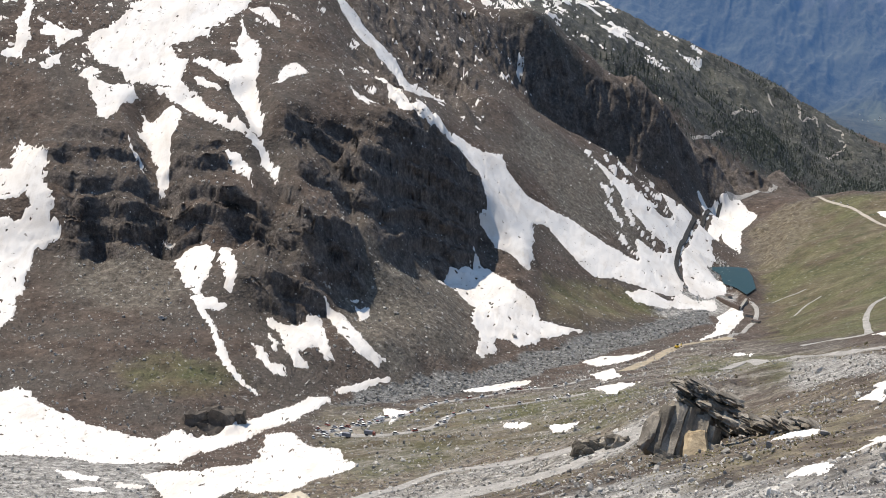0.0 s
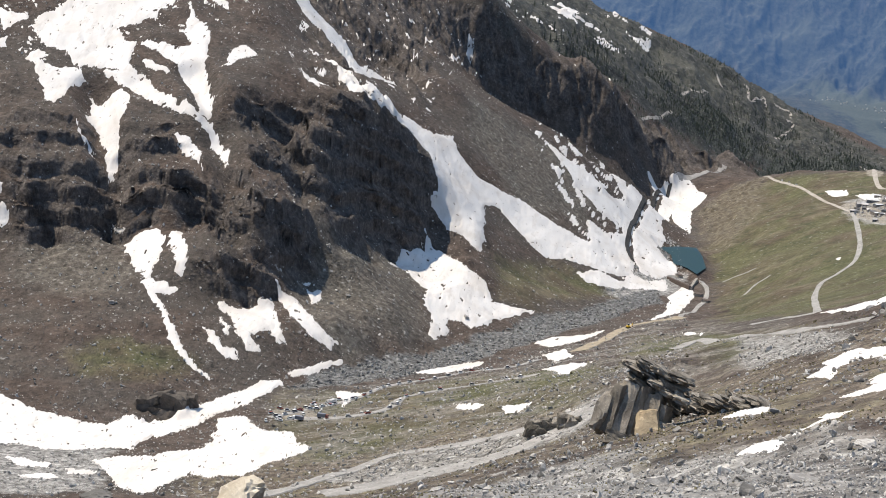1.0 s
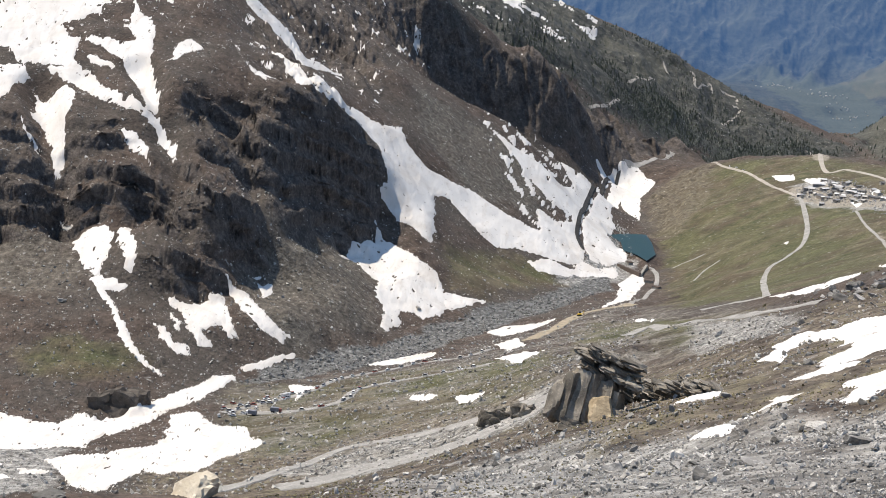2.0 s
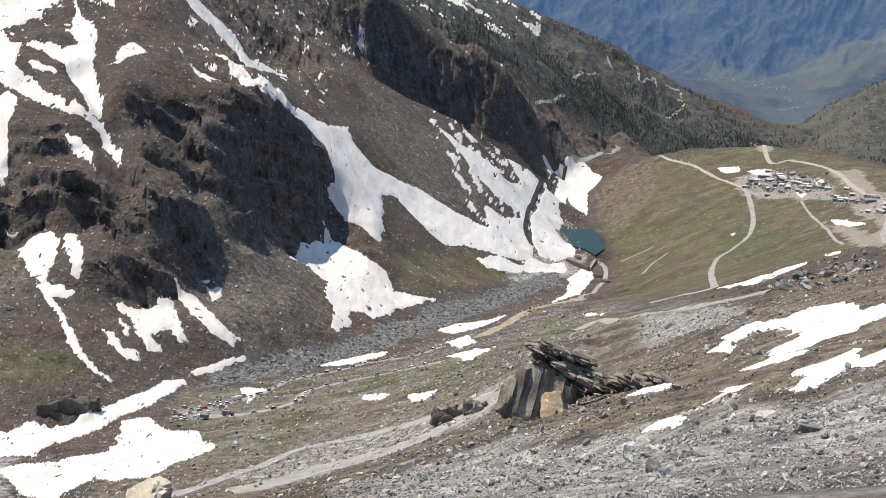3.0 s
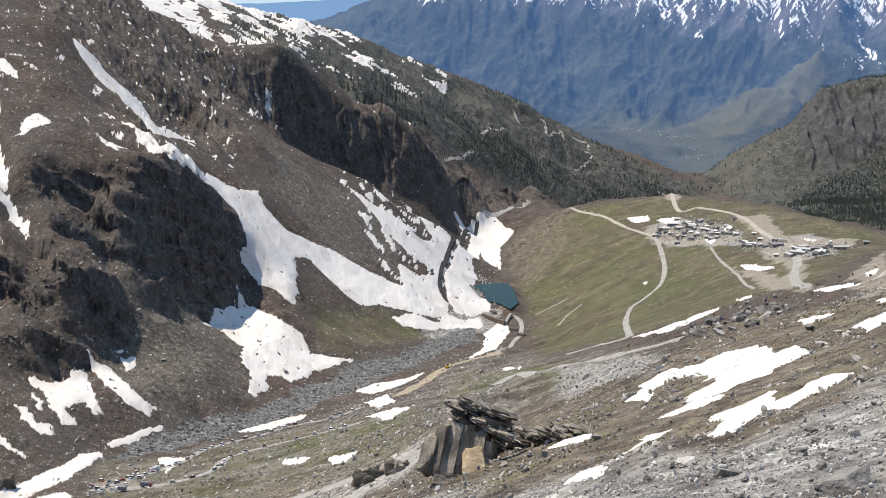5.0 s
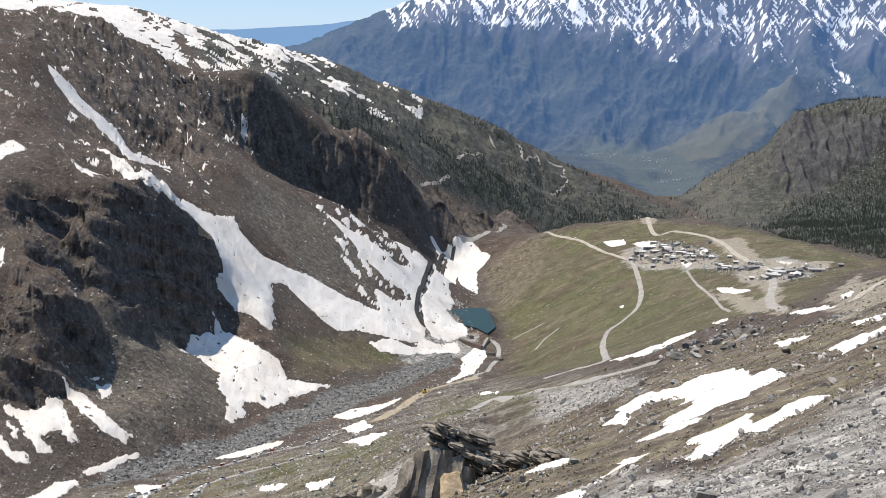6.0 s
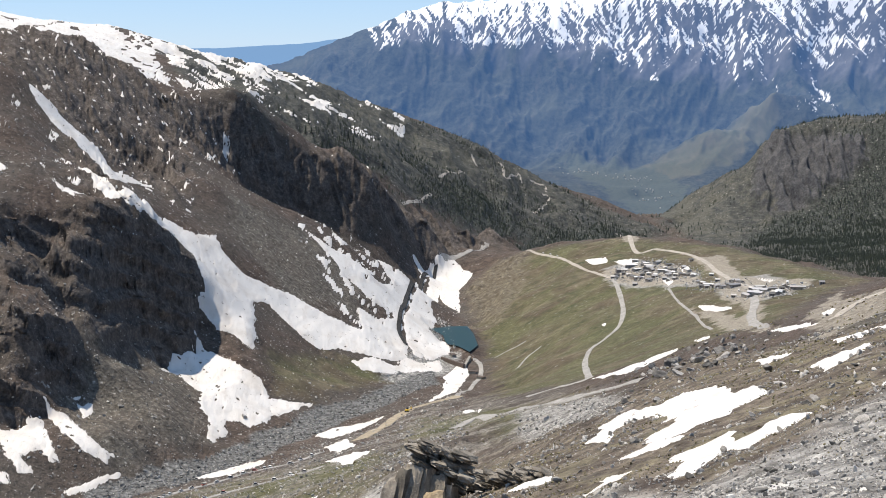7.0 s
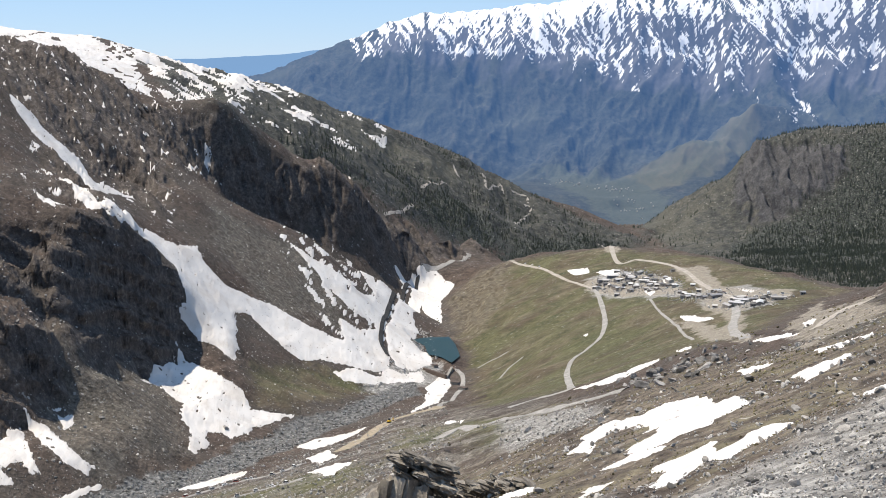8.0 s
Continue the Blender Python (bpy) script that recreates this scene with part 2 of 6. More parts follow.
PAINT = choice_material("car_paint", [(0.75, 0.75, 0.74), (0.68, 0.69, 0.70), (0.78, 0.78, 0.77), (0.45, 0.46, 0.48), (0.75, 0.74, 0.72), (0.22, 0.05, 0.04), (0.16, 0.17, 0.20), (0.55, 0.53, 0.50)])
WALLS = choice_material("shack_wall", [(0.30, 0.28, 0.25), (0.20, 0.19, 0.18), (0.38, 0.36, 0.33), (0.16, 0.16, 0.17), (0.27, 0.24, 0.21)], 0.85)
ROOFS = choice_material("tin_roof", [(0.40, 0.40, 0.41), (0.22, 0.22, 0.23), (0.34, 0.33, 0.32), (0.50, 0.48, 0.45), (0.55, 0.55, 0.54), (0.10, 0.10, 0.10)], 0.55)
NEEDLES, BARK, WATER = leaf_material(), plain_material("bark", (0.07, 0.05, 0.035), 0.9), water_material()
GROUND, HAZY, SNOW = ground_material(), hazy_material(), snow_material()

SKELETON = {
    'river': [(-414, 816, -289), (-377, 828, -292), (-330, 843, -297), (-285, 864, -300), (-255, 920, -304), (-228, 1010, -308), (-207, 1065, -311), (-171, 1147, -319), (-120, 1249, -328), (-57, 1399, -337), (10, 1560, -349), (58, 1699, -356), (88, 1868, -357), (87, 2078, -360), (50, 2189, -366), (84, 2489, -363)],
    'river_far': [(134, 2567, -353), (175, 2614, -370)],
    'bank': [(-363, 730, -285), (-313, 758, -286), (-255, 774, -288), (-240, 857, -297), (-190, 910, -297), (-140, 950, -292), (-97, 1035, -298), (-52, 1119, -301), (-12, 1190, -304), (30, 1330, -319), (68, 1448, -334)],
    'bank_low': [(-321, 667, -274), (-257, 694, -276), (-211, 735, -279), (-160, 774, -280), (-115, 792, -272), (-75, 817, -262), (-45, 829, -253), (-7, 900, -249)],
    'bank_hidden': [(-164.8, 670, -265.3), (-86, 674.5, -249.4), (-35.8, 689.1, -234.8), (-5.8, 690, -218.1), (41, 759, -202)],
    'near_edge': [(-34.3, 298, -112.8), (-21.6, 309.2, -111), (-11.9, 321.8, -108.5), (-0.1, 330, -106.9), (13.1, 334.7, -102.5), (23.2, 344.2, -100.6)],
    'road_low': [(40, 759, -195), (73, 847, -205), (117, 892, -208), (147, 888, -201)],
    'road_end': [(101, 1075, -251), (140, 1041, -230), (170, 965, -201), (194, 909, -178), (216, 874, -164), (242, 846, -156), (268, 859, -152)],
    'near_c': [(-11, 222, -74.2), (-6, 221, -73), (3.9, 215, -67.4), (20.8, 264.2, -74.6), (31.4, 298.4, -82), (45.6, 347, -86.8), (63.3, 374.7, -86.7), (85.2, 390.8, -81.6), (100.5, 387.2, -78.8), (112.5, 373.4, -72.6), (130.7, 378.1, -65.7)],
    'near_b': [(15.4, 164.3, -49.6), (35.3, 247.5, -63.8), (46.2, 245.7, -59.4), (58.3, 238, -54.3), (69.7, 240.1, -51.2), (80.2, 231.5, -43.8)],
    'near_a': [(19.9, 128.5, -37.9), (26.1, 135.5, -38.7), (33.6, 141.1, -37.7), (42.3, 149.1, -36.4), (46, 132.2, -29.6)],
    'near_0': [(10.5, 79.3, -25.8), (13, 68.8, -21.8), (17.2, 69.9, -21), (21, 68.9, -19.9), (26.4, 75.5, -20.1), (34.8, 83, -20.9)],
    'near_left': [(-13, 149.4, -58.2), (-1.7, 140, -51), (7.7, 124.8, -43.4), (16.4, 103.7, -34.3)],
    'near_lip': [(-20.5, 56.4, -22.6), (-15.5, 57.9, -22.8), (-10.4, 59.1, -22.9)],
    'near_ridge': [(249, 781, -128), (248, 718, -114), (257, 651, -91)],
    'hollow_left': [(-9, 18, -10.5), (-30, 52.2, -28), (-75, 130.5, -68), (-135, 270, -135), (-157.5, 418.5, -195), (-30, 147, -62), (-60, 294, -124)],
    'foot': [(0, 3, -2.3), (2, 3, -2.2), (-2.5, 2, -2.2), (3, 0, -1.6), (-3, -1, -1.5), (0, -3, -1.2), (0, 10, -4.8), (0, 25, -10.6), (4, 24, -9.8), (0, 50, -19), (8, 48, -16.5)],
    'behind': [(0, -60, 14), (60, -60, 25), (-60, -60, -8), (0, -300, 110), (300, -300, 150), (-300, -300, -60), (100, 30, 6), (300, 120, 40), (600, 300, 70), (1200, 800, 120), (0, -1500, 500), (1500, -1500, 500), (2500, 500, 300), (-1500, -1500, -100), (-900, -300, -330), (-1500, 500, 100), (-2500, 500, 500), (-2500, -2500, 300), (3000, 3000, 300), (3500, -1500, 500), (0, -4500, 700), (-4500, 0, 700), (4500, 0, 500), (-3200, 3200, 600)],
    'talus_mid': [(-468, 973, -293), (-405, 979, -288), (-359, 1019, -277), (-305, 1046, -278), (-248, 1072, -287), (-207, 1141, -287), (-176, 1227, -289)],
    'cliff_foot': [(-509, 1076, -270), (-497, 1152, -243), (-475, 1152, -246), (-454, 1139, -249), (-442, 1158, -255), (-424, 1152, -241), (-415, 1179, -241), (-405, 1191, -239), (-384, 1179, -239), (-372, 1193, -238), (-351, 1187, -236), (-340, 1205, -239), (-319, 1198, -240)],
    'bluff_foot': [(-313, 1117, -263), (-296, 1119, -272), (-277, 1133, -279), (-258, 1153, -280)],
    'bluff_brow': [(-318, 1123, -251), (-295, 1129, -242), (-273, 1148, -254), (-258, 1162, -268)],
    'block_foot': [(-293, 1164, -236), (-266, 1168, -253), (-248, 1203, -273), (-239, 1229, -267)],
    'block_brow': [(-303, 1184, -195), (-274, 1183, -208), (-259, 1219, -222), (-242, 1247, -244)],
    'cove': [(-312, 1254, -184), (-291, 1271, -200), (-273, 1283, -207), (-258, 1269, -215)],
    'cove_brow': [(-323, 1257, -177), (-307, 1282, -174), (-286, 1301, -185)],
    'upper_wall_foot': [(-334, 1298, -163), (-312, 1336, -178), (-292, 1354, -190)],
    'upper_wall_brow': [(-347, 1307, -144), (-328, 1349, -137), (-306, 1371, -147), (-285, 1383, -158)],
    'buttress_foot': [(-249, 1266, -219), (-229, 1298, -250), (-206, 1385, -286), (-178, 1441, -291)],
    'buttress_ledge': [(-271, 1333, -169), (-252, 1372, -191), (-230, 1406, -221), (-203, 1451, -248), (-180, 1479, -273)],
    'buttress_brow': [(-263, 1353, -162), (-256, 1385, -161), (-241, 1420, -157), (-215, 1466, -176), (-186, 1504, -217), (-176, 1498, -255)],
    'cliff_brow': [(-511, 1217, -169), (-484, 1176, -204), (-461, 1160, -202), (-449, 1179, -207), (-429, 1170, -204), (-420, 1196, -206), (-412, 1216, -209), (-390, 1196, -201), (-378, 1215, -201), (-356, 1204, -197), (-345, 1227, -200), (-326, 1226, -199)],
    'brow_top': [(-495, 1202, -190), (-475, 1201, -181), (-457, 1217, -189), (-437, 1231, -189), (-402, 1243, -183), (-372, 1258, -182), (-351, 1272, -182)],
    'upper_a': [(-590, 1247, -203), (-564, 1303, -147), (-493, 1310, -152), (-438, 1351, -147), (-389, 1397, -121), (-332, 1453, -115), (-268, 1445, -150)],
    'upper_b': [(-668, 1410, -98), (-589, 1412, -104), (-515, 1441, -100), (-444, 1485, -86), (-370, 1557, -78), (-315, 1589, -122), (-255, 1600, -160)],
    'upper_c': [(-737, 1554, -26), (-601, 1590, -29), (-495, 1647, -23), (-410, 1712, -23), (-358, 1723, -70), (-295, 1684, -139)],
    'crest_west': [(-953, 1644, 37), (-857, 1807, 71), (-727, 1917, 63), (-601, 1991, 45)],
    'gully': [(-233, 1623, -182), (-179, 1560, -232), (-135, 1504, -278), (-134, 1363, -305), (-138, 1278, -319)],
    'rib': [(-207, 1708, -191), (-175, 1671, -216), (-126, 1595, -281), (-92, 1497, -318), (-59, 1429, -334)],
    'slope_east': [(-209, 1808, -160), (-149, 1784, -211), (-94, 1717, -267), (-31, 1690, -314), (-20, 1880, -279), (-78, 1958, -225), (22, 1900, -325), (16, 2060, -298)],
    'crag_foot': [(-337, 1768, -117), (-289, 1817, -154), (-242, 1915, -142), (-200, 2127, -181), (-134, 2184, -220), (-72, 2219, -244), (-23, 2240, -261), (44, 2345, -304), (140, 2496, -339)],
    'crag_crest': [(-475, 1963, 5), (-400, 2041, 2), (-363, 2078, -22), (-305, 2128, -65), (-201, 2161, -85), (-158, 2204, -123), (-88, 2238, -174), (-23, 2260, -197), (27, 2330, -251), (102, 2478, -290), (171, 2554, -315), (212, 2591, -342)],
    'crag_back': [(-512, 2119, -2), (-429, 2188, -7), (-323, 2257, -79), (-206, 2301, -105), (-93, 2368, -202), (29, 2480, -285), (179, 2674, -358), (232, 2710, -383)],
    'shoulder_low': [(-454, 2408, -1), (-343, 2456, -70), (-224, 2510, -95), (-137, 2556, -138), (-45, 2600, -193), (51, 2680, -259), (155, 2776, -320), (265, 2848, -361), (381, 2925, -371)],
    'shoulder_mid': [(-528, 2699, 19), (-347, 2778, -45), (-203, 2843, -87), (-49, 2880, -146), (78, 2929, -218), (221, 2972, -299), (393, 3025, -350)],
    'shoulder_top': [(-703, 2916, 47), (-589, 2962, 38), (-499, 2989, 31), (-381, 3056, -12), (-277, 3118, -43), (-169, 3176, -89), (-8, 3220, -131), (86, 3249, -163), (182, 3255, -209), (278, 3258, -266), (418, 3223, -315), (513, 3209, -350), (606, 3193, -397)],
    'shoulder_back': [(-766, 3313, 6), (-570, 3403, -18), (-316, 3536, -108), (-10, 3600, -241), (201, 3594, -321), (458, 3520, -420)],
    'hill_west': [(157, 2345, -340), (122, 2177, -356), (114, 2037, -364), (121, 1856, -364), (122, 1635, -355), (107, 1426, -334)],
    'hill_mid': [(184, 1971, -323), (151, 1754, -341), (190, 1639, -319), (143, 1322, -292), (272, 1779, -293), (204, 1436, -291), (314, 1874, -280), (288, 1452, -261), (350, 1561, -252), (305, 1212, -214), (331, 1101, -187)],
    'hill_crest': [(194, 2372, -323), (263, 2285, -294), (347, 2172, -272), (428, 2087, -270), (476, 1963, -267), (500, 1781, -259), (502, 1572, -246), (505, 1412, -229)],
    'hill_back': [(243, 2609, -408), (402, 2508, -394), (521, 2322, -383), (596, 2118, -367), (641, 1789, -338)],
    'spur_foot': [(504, 3008, -388), (601, 2684, -372), (690, 2455, -379), (767, 2221, -369), (844, 2032, -354)],
    'spur_mid': [(594, 3195, -368), (752, 3110, -326), (900, 3019, -318), (1038, 2921, -320)],
    'spur_crest': [(594, 3398, -417), (639, 3370, -363), (685, 3351, -323), (742, 3328, -290), (790, 3297, -265), (806, 3283, -216), (833, 3255, -184), (895, 3218, -175), (975, 3163, -169), (1059, 3104, -152), (1123, 3050, -135)],
    'spur_back': [(752, 3674, -413), (945, 3629, -314), (1219, 3441, -261)],
    'valley_floor': [(491, 4272, -339), (631, 4152, -357), (651, 3896, -396), (763, 3876, -385), (515, 3967, -356), (82, 4299, -368), (1142, 4094, -355), (-386, 4283, -317), (-978, 4187, -278), (1535, 3910, -340), (397, 4282, -336)],
    'far_foot': [(-548, 4366, -212), (-236, 4414, -247), (85, 4439, -306), (329, 4428, -331), (505, 4401, -334), (692, 4345, -350)],
    'green_spur': [(697, 4274, -349), (848, 4318, -285), (963, 4334, -222), (1090, 4335, -154), (1191, 4288, -165), (1304, 4234, -210), (1472, 4168, -215)],
    'green_foot': [(710, 4069, -373), (824, 4037, -363), (967, 4005, -346), (1175, 3949, -313), (1375, 3884, -294)],
    'spur_dip': [(903, 4429, -305), (1016, 4425, -235), (1128, 4418, -178), (1248, 4375, -188), (1467, 4297, -237)],
    'far_mid': [(-147, 4698, -93), (6, 4690, -93), (192, 4656, -126), (428, 4630, -151), (611, 4600, -159), (846, 4583, -142), (1094, 4561, -91), (1331, 4497, -90), (1557, 4424, -89)],
    'far_crest': [(-1084, 4676, -92), (-602, 4812, -121), (-381, 4865, -122), (-294, 4876, -93), (-223, 4885, -53), (-153, 4888, -30), (-82, 4889, -4), (-11, 4890, 26), (60, 4890, 58), (131, 4888, 83), (272, 4882, 83), (378, 4875, 79), (475, 4867, 110), (554, 4858, 93), (659, 4845, 114), (780, 4827, 134), (883, 4810, 141), (968, 4793, 147), (1069, 4772, 143), (1169, 4748, 150), (1218, 4736, 163), (1331, 4705, 171), (1459, 4667, 195), (1564, 4633, 227), (1763, 4561, 257)],
}
# clefts between the rounded tops: width, depth, line in plan
GULLIES = [
    (16, 15, [(-472, 1342), (-436, 1261), (-415, 1224), (-393, 1177)]),
    (14, 14, [(-395, 1381), (-350, 1300), (-330, 1262), (-316, 1223), (-300, 1169)]),
    (13, 12, [(-284, 1313), (-257, 1262), (-233, 1265), (-213, 1311)]),
]
OUTCROP_FOOT = (0.3, 200.0, -63.4)

ZONES = {
    'dome': [[(-714, 1482), (-635, 1466), (-571, 1384), (-515, 1299), (-463, 1301), (-394, 1221), (-325, 1233), (-296, 1164), (-259, 1150), (-309, 1116), (-337, 1180), (-393, 1178), (-438, 1146), (-475, 1156), (-515, 1214), (-613, 1274)]],
    'crag': [[(-481, 1962), (-469, 2398), (-304, 2126), (-202, 2167), (-88, 2245), (30, 2566), (110, 2668), (208, 2537), (98, 2384), (-39, 2221), (-134, 2177), (-192, 2125), (-244, 1989), (-227, 1720), (-281, 1729), (-325, 1705), (-401, 1839), (-459, 1870)],
        [(-336, 1626), (-306, 1671), (-220, 1494), (-239, 1439), (-292, 1476)]],
    'spur_cliff': [[(769, 3184), (793, 3237), (819, 3271), (843, 3247), (929, 3167), (982, 3107), (969, 3060), (900, 3056), (828, 3041), (764, 3061), (751, 3128)]],
    'wall': [[(-348, 1310), (-329, 1354), (-282, 1381), (-247, 1419), (-216, 1473), (-187, 1522), (-176, 1494), (-179, 1434), (-207, 1353), (-237, 1281), (-267, 1255), (-299, 1282)],
        [(-323, 1259), (-284, 1305), (-252, 1255), (-239, 1226), (-247, 1198), (-268, 1164), (-296, 1164)],
        [(-528, 1252), (-517, 1280), (-481, 1279), (-457, 1284), (-428, 1234), (-408, 1220), (-422, 1273), (-380, 1282), (-345, 1233), (-323, 1233), (-297, 1167), (-313, 1159), (-341, 1192), (-389, 1180), (-427, 1142), (-464, 1142), (-498, 1182)],
        [(-317, 1127), (-292, 1150), (-260, 1164), (-256, 1150), (-275, 1126), (-304, 1117)],
        [(-302, 944), (-265, 956), (-255, 916), (-274, 887), (-293, 911)]],
    'flat': [[(-444, 890), (-419, 919), (-356, 888), (-300, 877), (-261, 940), (-220, 1046), (-155, 1163), (-80, 1353), (9, 1567), (52, 1773), (17, 1826), (83, 2359), (123, 2251), (105, 1779), (68, 1433), (-2, 1082), (-81, 874), (-152, 734), (-330, 664)]],
    'hill': [[(135, 2297), (193, 2355), (343, 2145), (460, 1894), (205.3, 594.3), (185.2, 593), (213, 860), (138, 1020), (85, 1143), (116, 1771), (118, 2008)]],
    'forest': [[(-408, 2866), (-376, 3015), (-8, 3182), (299, 3228), (568, 3054), (383, 2941), (263, 2831), (111, 2695), (-26, 2583), (-196, 2190), (-322, 2571)],
        [(575, 3400), (680, 3440), (800, 3440), (930, 3380), (1080, 3260), (1220, 3000), (136.4, 344.6), (810, 2349), (721, 2571), (603, 2942)]],
    'dark_wood': [[(703, 2943), (768, 3029), (846, 3026), (909, 3047), (977, 3050), (992, 3096), (940, 3164), (1051, 3088), (1260, 2900), (1150, 2500), (791, 2544), (737, 2626)],
        [(560, 2500), (440, 2650), (600, 2760), (700, 2700), (720, 2420)],
        [(94, 2788), (164, 2932), (216, 2910), (253, 2839), (217, 2778), (152, 2720), (112, 2716)],
        [(220, 2700), (266, 2862), (386, 2969), (510, 3040), (577, 2900), (500, 2500), (380, 2450), (270, 2560)]],
    'fleck': [[(-106, 1889), (-50, 2198), (11, 2029), (58, 2241), (19, 1823), (-26, 1682), (-62, 1785)]],
    'wash': [[(-221, 1000), (-100, 1090), (0, 1250), (60, 1400), (110, 1100), (130, 960), (100, 720), (-10, 690), (-110, 690), (-190, 860)]],
    'scar': [[(120, 2209), (174, 2341), (218, 2300), (183, 2049), (134, 1894), (112, 1989)]],
    'upper_snow': [[(-608, 2486), (-498, 2982), (-275, 3093), (-215, 4693), (-50, 2945), (-196, 2192), (-298, 2133), (-419, 2397), (-401, 2047), (-481, 1962)],
        [(-725, 1531), (-446, 1701), (-405, 1513), (-477, 1464), (-524, 1391), (-605, 1397), (-668, 1410)]],
    'far_snow': [[(-11, 4884), (131, 4893), (475, 4870), (1218, 4735), (1609, 4602), (1562, 4439), (1097, 4574), (854, 4635), (607, 4707), (336, 4775), (58, 4786)]],
    'bare': [[(606, 3259), (810, 3964), (781, 3237), (787, 3068), (703, 2901), (631, 2822), (585, 3023)],
        [(709, 4252), (960, 4323), (1121, 4456), (1102, 4283), (960, 4171), (756, 4076)],
        [(-116, 2993), (59, 3044), (243, 3111), (120, 2918), (-28, 2804)]],
    'grass': [[(120, 1691), (125, 1921), (158, 2120), (192, 2244), (229, 2277), (260, 2252), (343, 2145), (460, 1894), (492, 1543), (360, 1279), (216, 873), (147, 1088), (89, 1186)],
        [(120, 1945), (152, 2044), (157, 1919), (125, 1763)],
        [(-106, 1510), (-52, 1597), (15, 1591), (-74, 1405), (-106, 1399)],
        [(-360, 978), (-334, 1009), (-293, 1008), (-272, 993), (-306, 960), (-341, 950)],
        [(-223, 986), (-100, 1064), (-1, 976), (-7, 743), (-75, 814), (-150, 781), (-193, 860)],
        [(-3, 772), (23, 1227), (79, 1063), (127, 971), (96, 729), (57, 728), (18, 978)]],
    'gravel': [[(19.7, 158.9), (23.3, 123.4), (30.6, 124.3), (38.2, 129.5), (46.5, 129.1), (7, 18.8), (1.9, 19.9)],
        [(-15.5, 174.9), (-2.6, 180.9), (9.4, 159.4), (20.8, 125.3), (3.8, 19.6), (-1.5, 19.9)],
        [(-140, 733), (-105, 771), (-70, 771), (-34, 745), (-2, 759), (-1, 715), (-40, 690), (-91, 690)],
        [(364, 1678), (419, 1648), (427, 1518), (371, 1396), (340, 1351), (339, 1508)],
        [(283, 1974), (327, 1952), (366, 1782), (346, 1640), (298, 1773), (275, 1844)],
        [(-388, 779), (-269, 817), (-241, 698), (-330, 664)],
        [(67, 943), (76, 807), (112, 729), (48.3, 329.6), (65.1, 695)],
        [(63, 1868), (25, 1684), (-6, 1568), (29, 1572), (68, 1651), (98, 1754), (73, 1772)]],
    'talus': [[(-255, 1190), (-229, 1294), (-193, 1400), (-154, 1315), (-150, 1220), (-192, 1115), (-236, 1111)],
        [(-186, 1835), (-102, 1881), (-19, 1814), (-31, 1723), (-103, 1659), (-168, 1712)],
        [(-462, 1135), (-393, 1178), (-355, 1106), (-375, 1063), (-445, 1096)],
        [(-264, 1244), (-252, 1257), (-231, 1276), (-248, 1242)]],
    'dirt': [[(271, 964), (399, 1330), (230, 717), (331, 968), (181, 527), (125, 389), (116, 390)],
        [(395, 1872), (417, 1877), (392, 1652), (376, 1650)],
        [(385, 1911), (397, 1851), (396, 1724), (398, 1635), (438, 1558), (413, 1487), (349, 1388), (327, 1365), (345, 1524), (377, 1723), (378, 1810)],
        [(301, 1945), (324, 1931), (366, 1818), (358, 1742), (316, 1799), (287, 1876)],
        [(458, 3001), (360, 2171), (344, 2103), (331, 2117)],
        [(306, 1515), (300, 1310), (237, 930), (181, 689), (261, 1159)],
        [(175.3, 621.8), (202, 679), (250, 766), (205.5, 613.9), (190.7, 611)],
        [(-210, 934), (-182, 939), (-173, 903), (-200, 904)],
        [(390, 1882), (405, 1854), (405, 1773), (386, 1698), (373, 1708), (380, 1779)],
        [(278, 1956), (299, 1959), (332, 1897), (360, 1737), (345, 1680), (314, 1752), (283, 1840), (274, 1887)],
        [(363, 1633), (400, 1646), (387, 1518), (211, 865), (258, 1111), (320, 1343), (334, 1489)]],
    'fields': [[(490, 4408), (686, 4303), (791, 4018), (674, 3296), (606, 3259), (626, 3743), (540, 3932)]],
    'rubble': [[(26, 1705), (55, 1837), (77, 1806), (60, 1698), (6, 1574), (-6, 1584)],
        [(32, 1715), (53, 1817), (69, 2018), (87, 2279), (77, 2344), (97, 2350), (100, 2204), (82, 1909), (80, 1777), (56, 1678)]],
    'soil': [[(15.7, 199.4), (47, 358), (123, 711), (155, 710), (116.5, 386.8), (199.3, 576.9), (222.8, 563.6), (46.1, 115.6), (37.6, 127.3), (30.1, 122.4), (23.1, 122.1), (18.6, 150)],
        [(-5.3, 174.8), (2.9, 196.8), (32, 724), (58, 703), (48.5, 350.6), (23.7, 120.5), (18.3, 114.9), (10.7, 127.9)],
        [(-200, 861), (-130, 890), (-48, 876), (-8, 945), (-0.3, 206.1), (-7.7, 204.7), (-16.6, 185.5), (-203, 707)]],
    'bed': [[(-221, 1014), (-193, 1101), (-138, 1205), (-80, 1353), (-7, 1521), (51, 1675), (56, 1597), (-5, 1407), (-72, 1249), (-128, 1128), (-178, 1043)]],
}

POOL, POOL_LEVEL = [(56, 1887), (78, 1902), (103, 1904), (108, 1851), (109, 1780), (97, 1740), (86, 1774), (72, 1792), (70, 1846)], -352

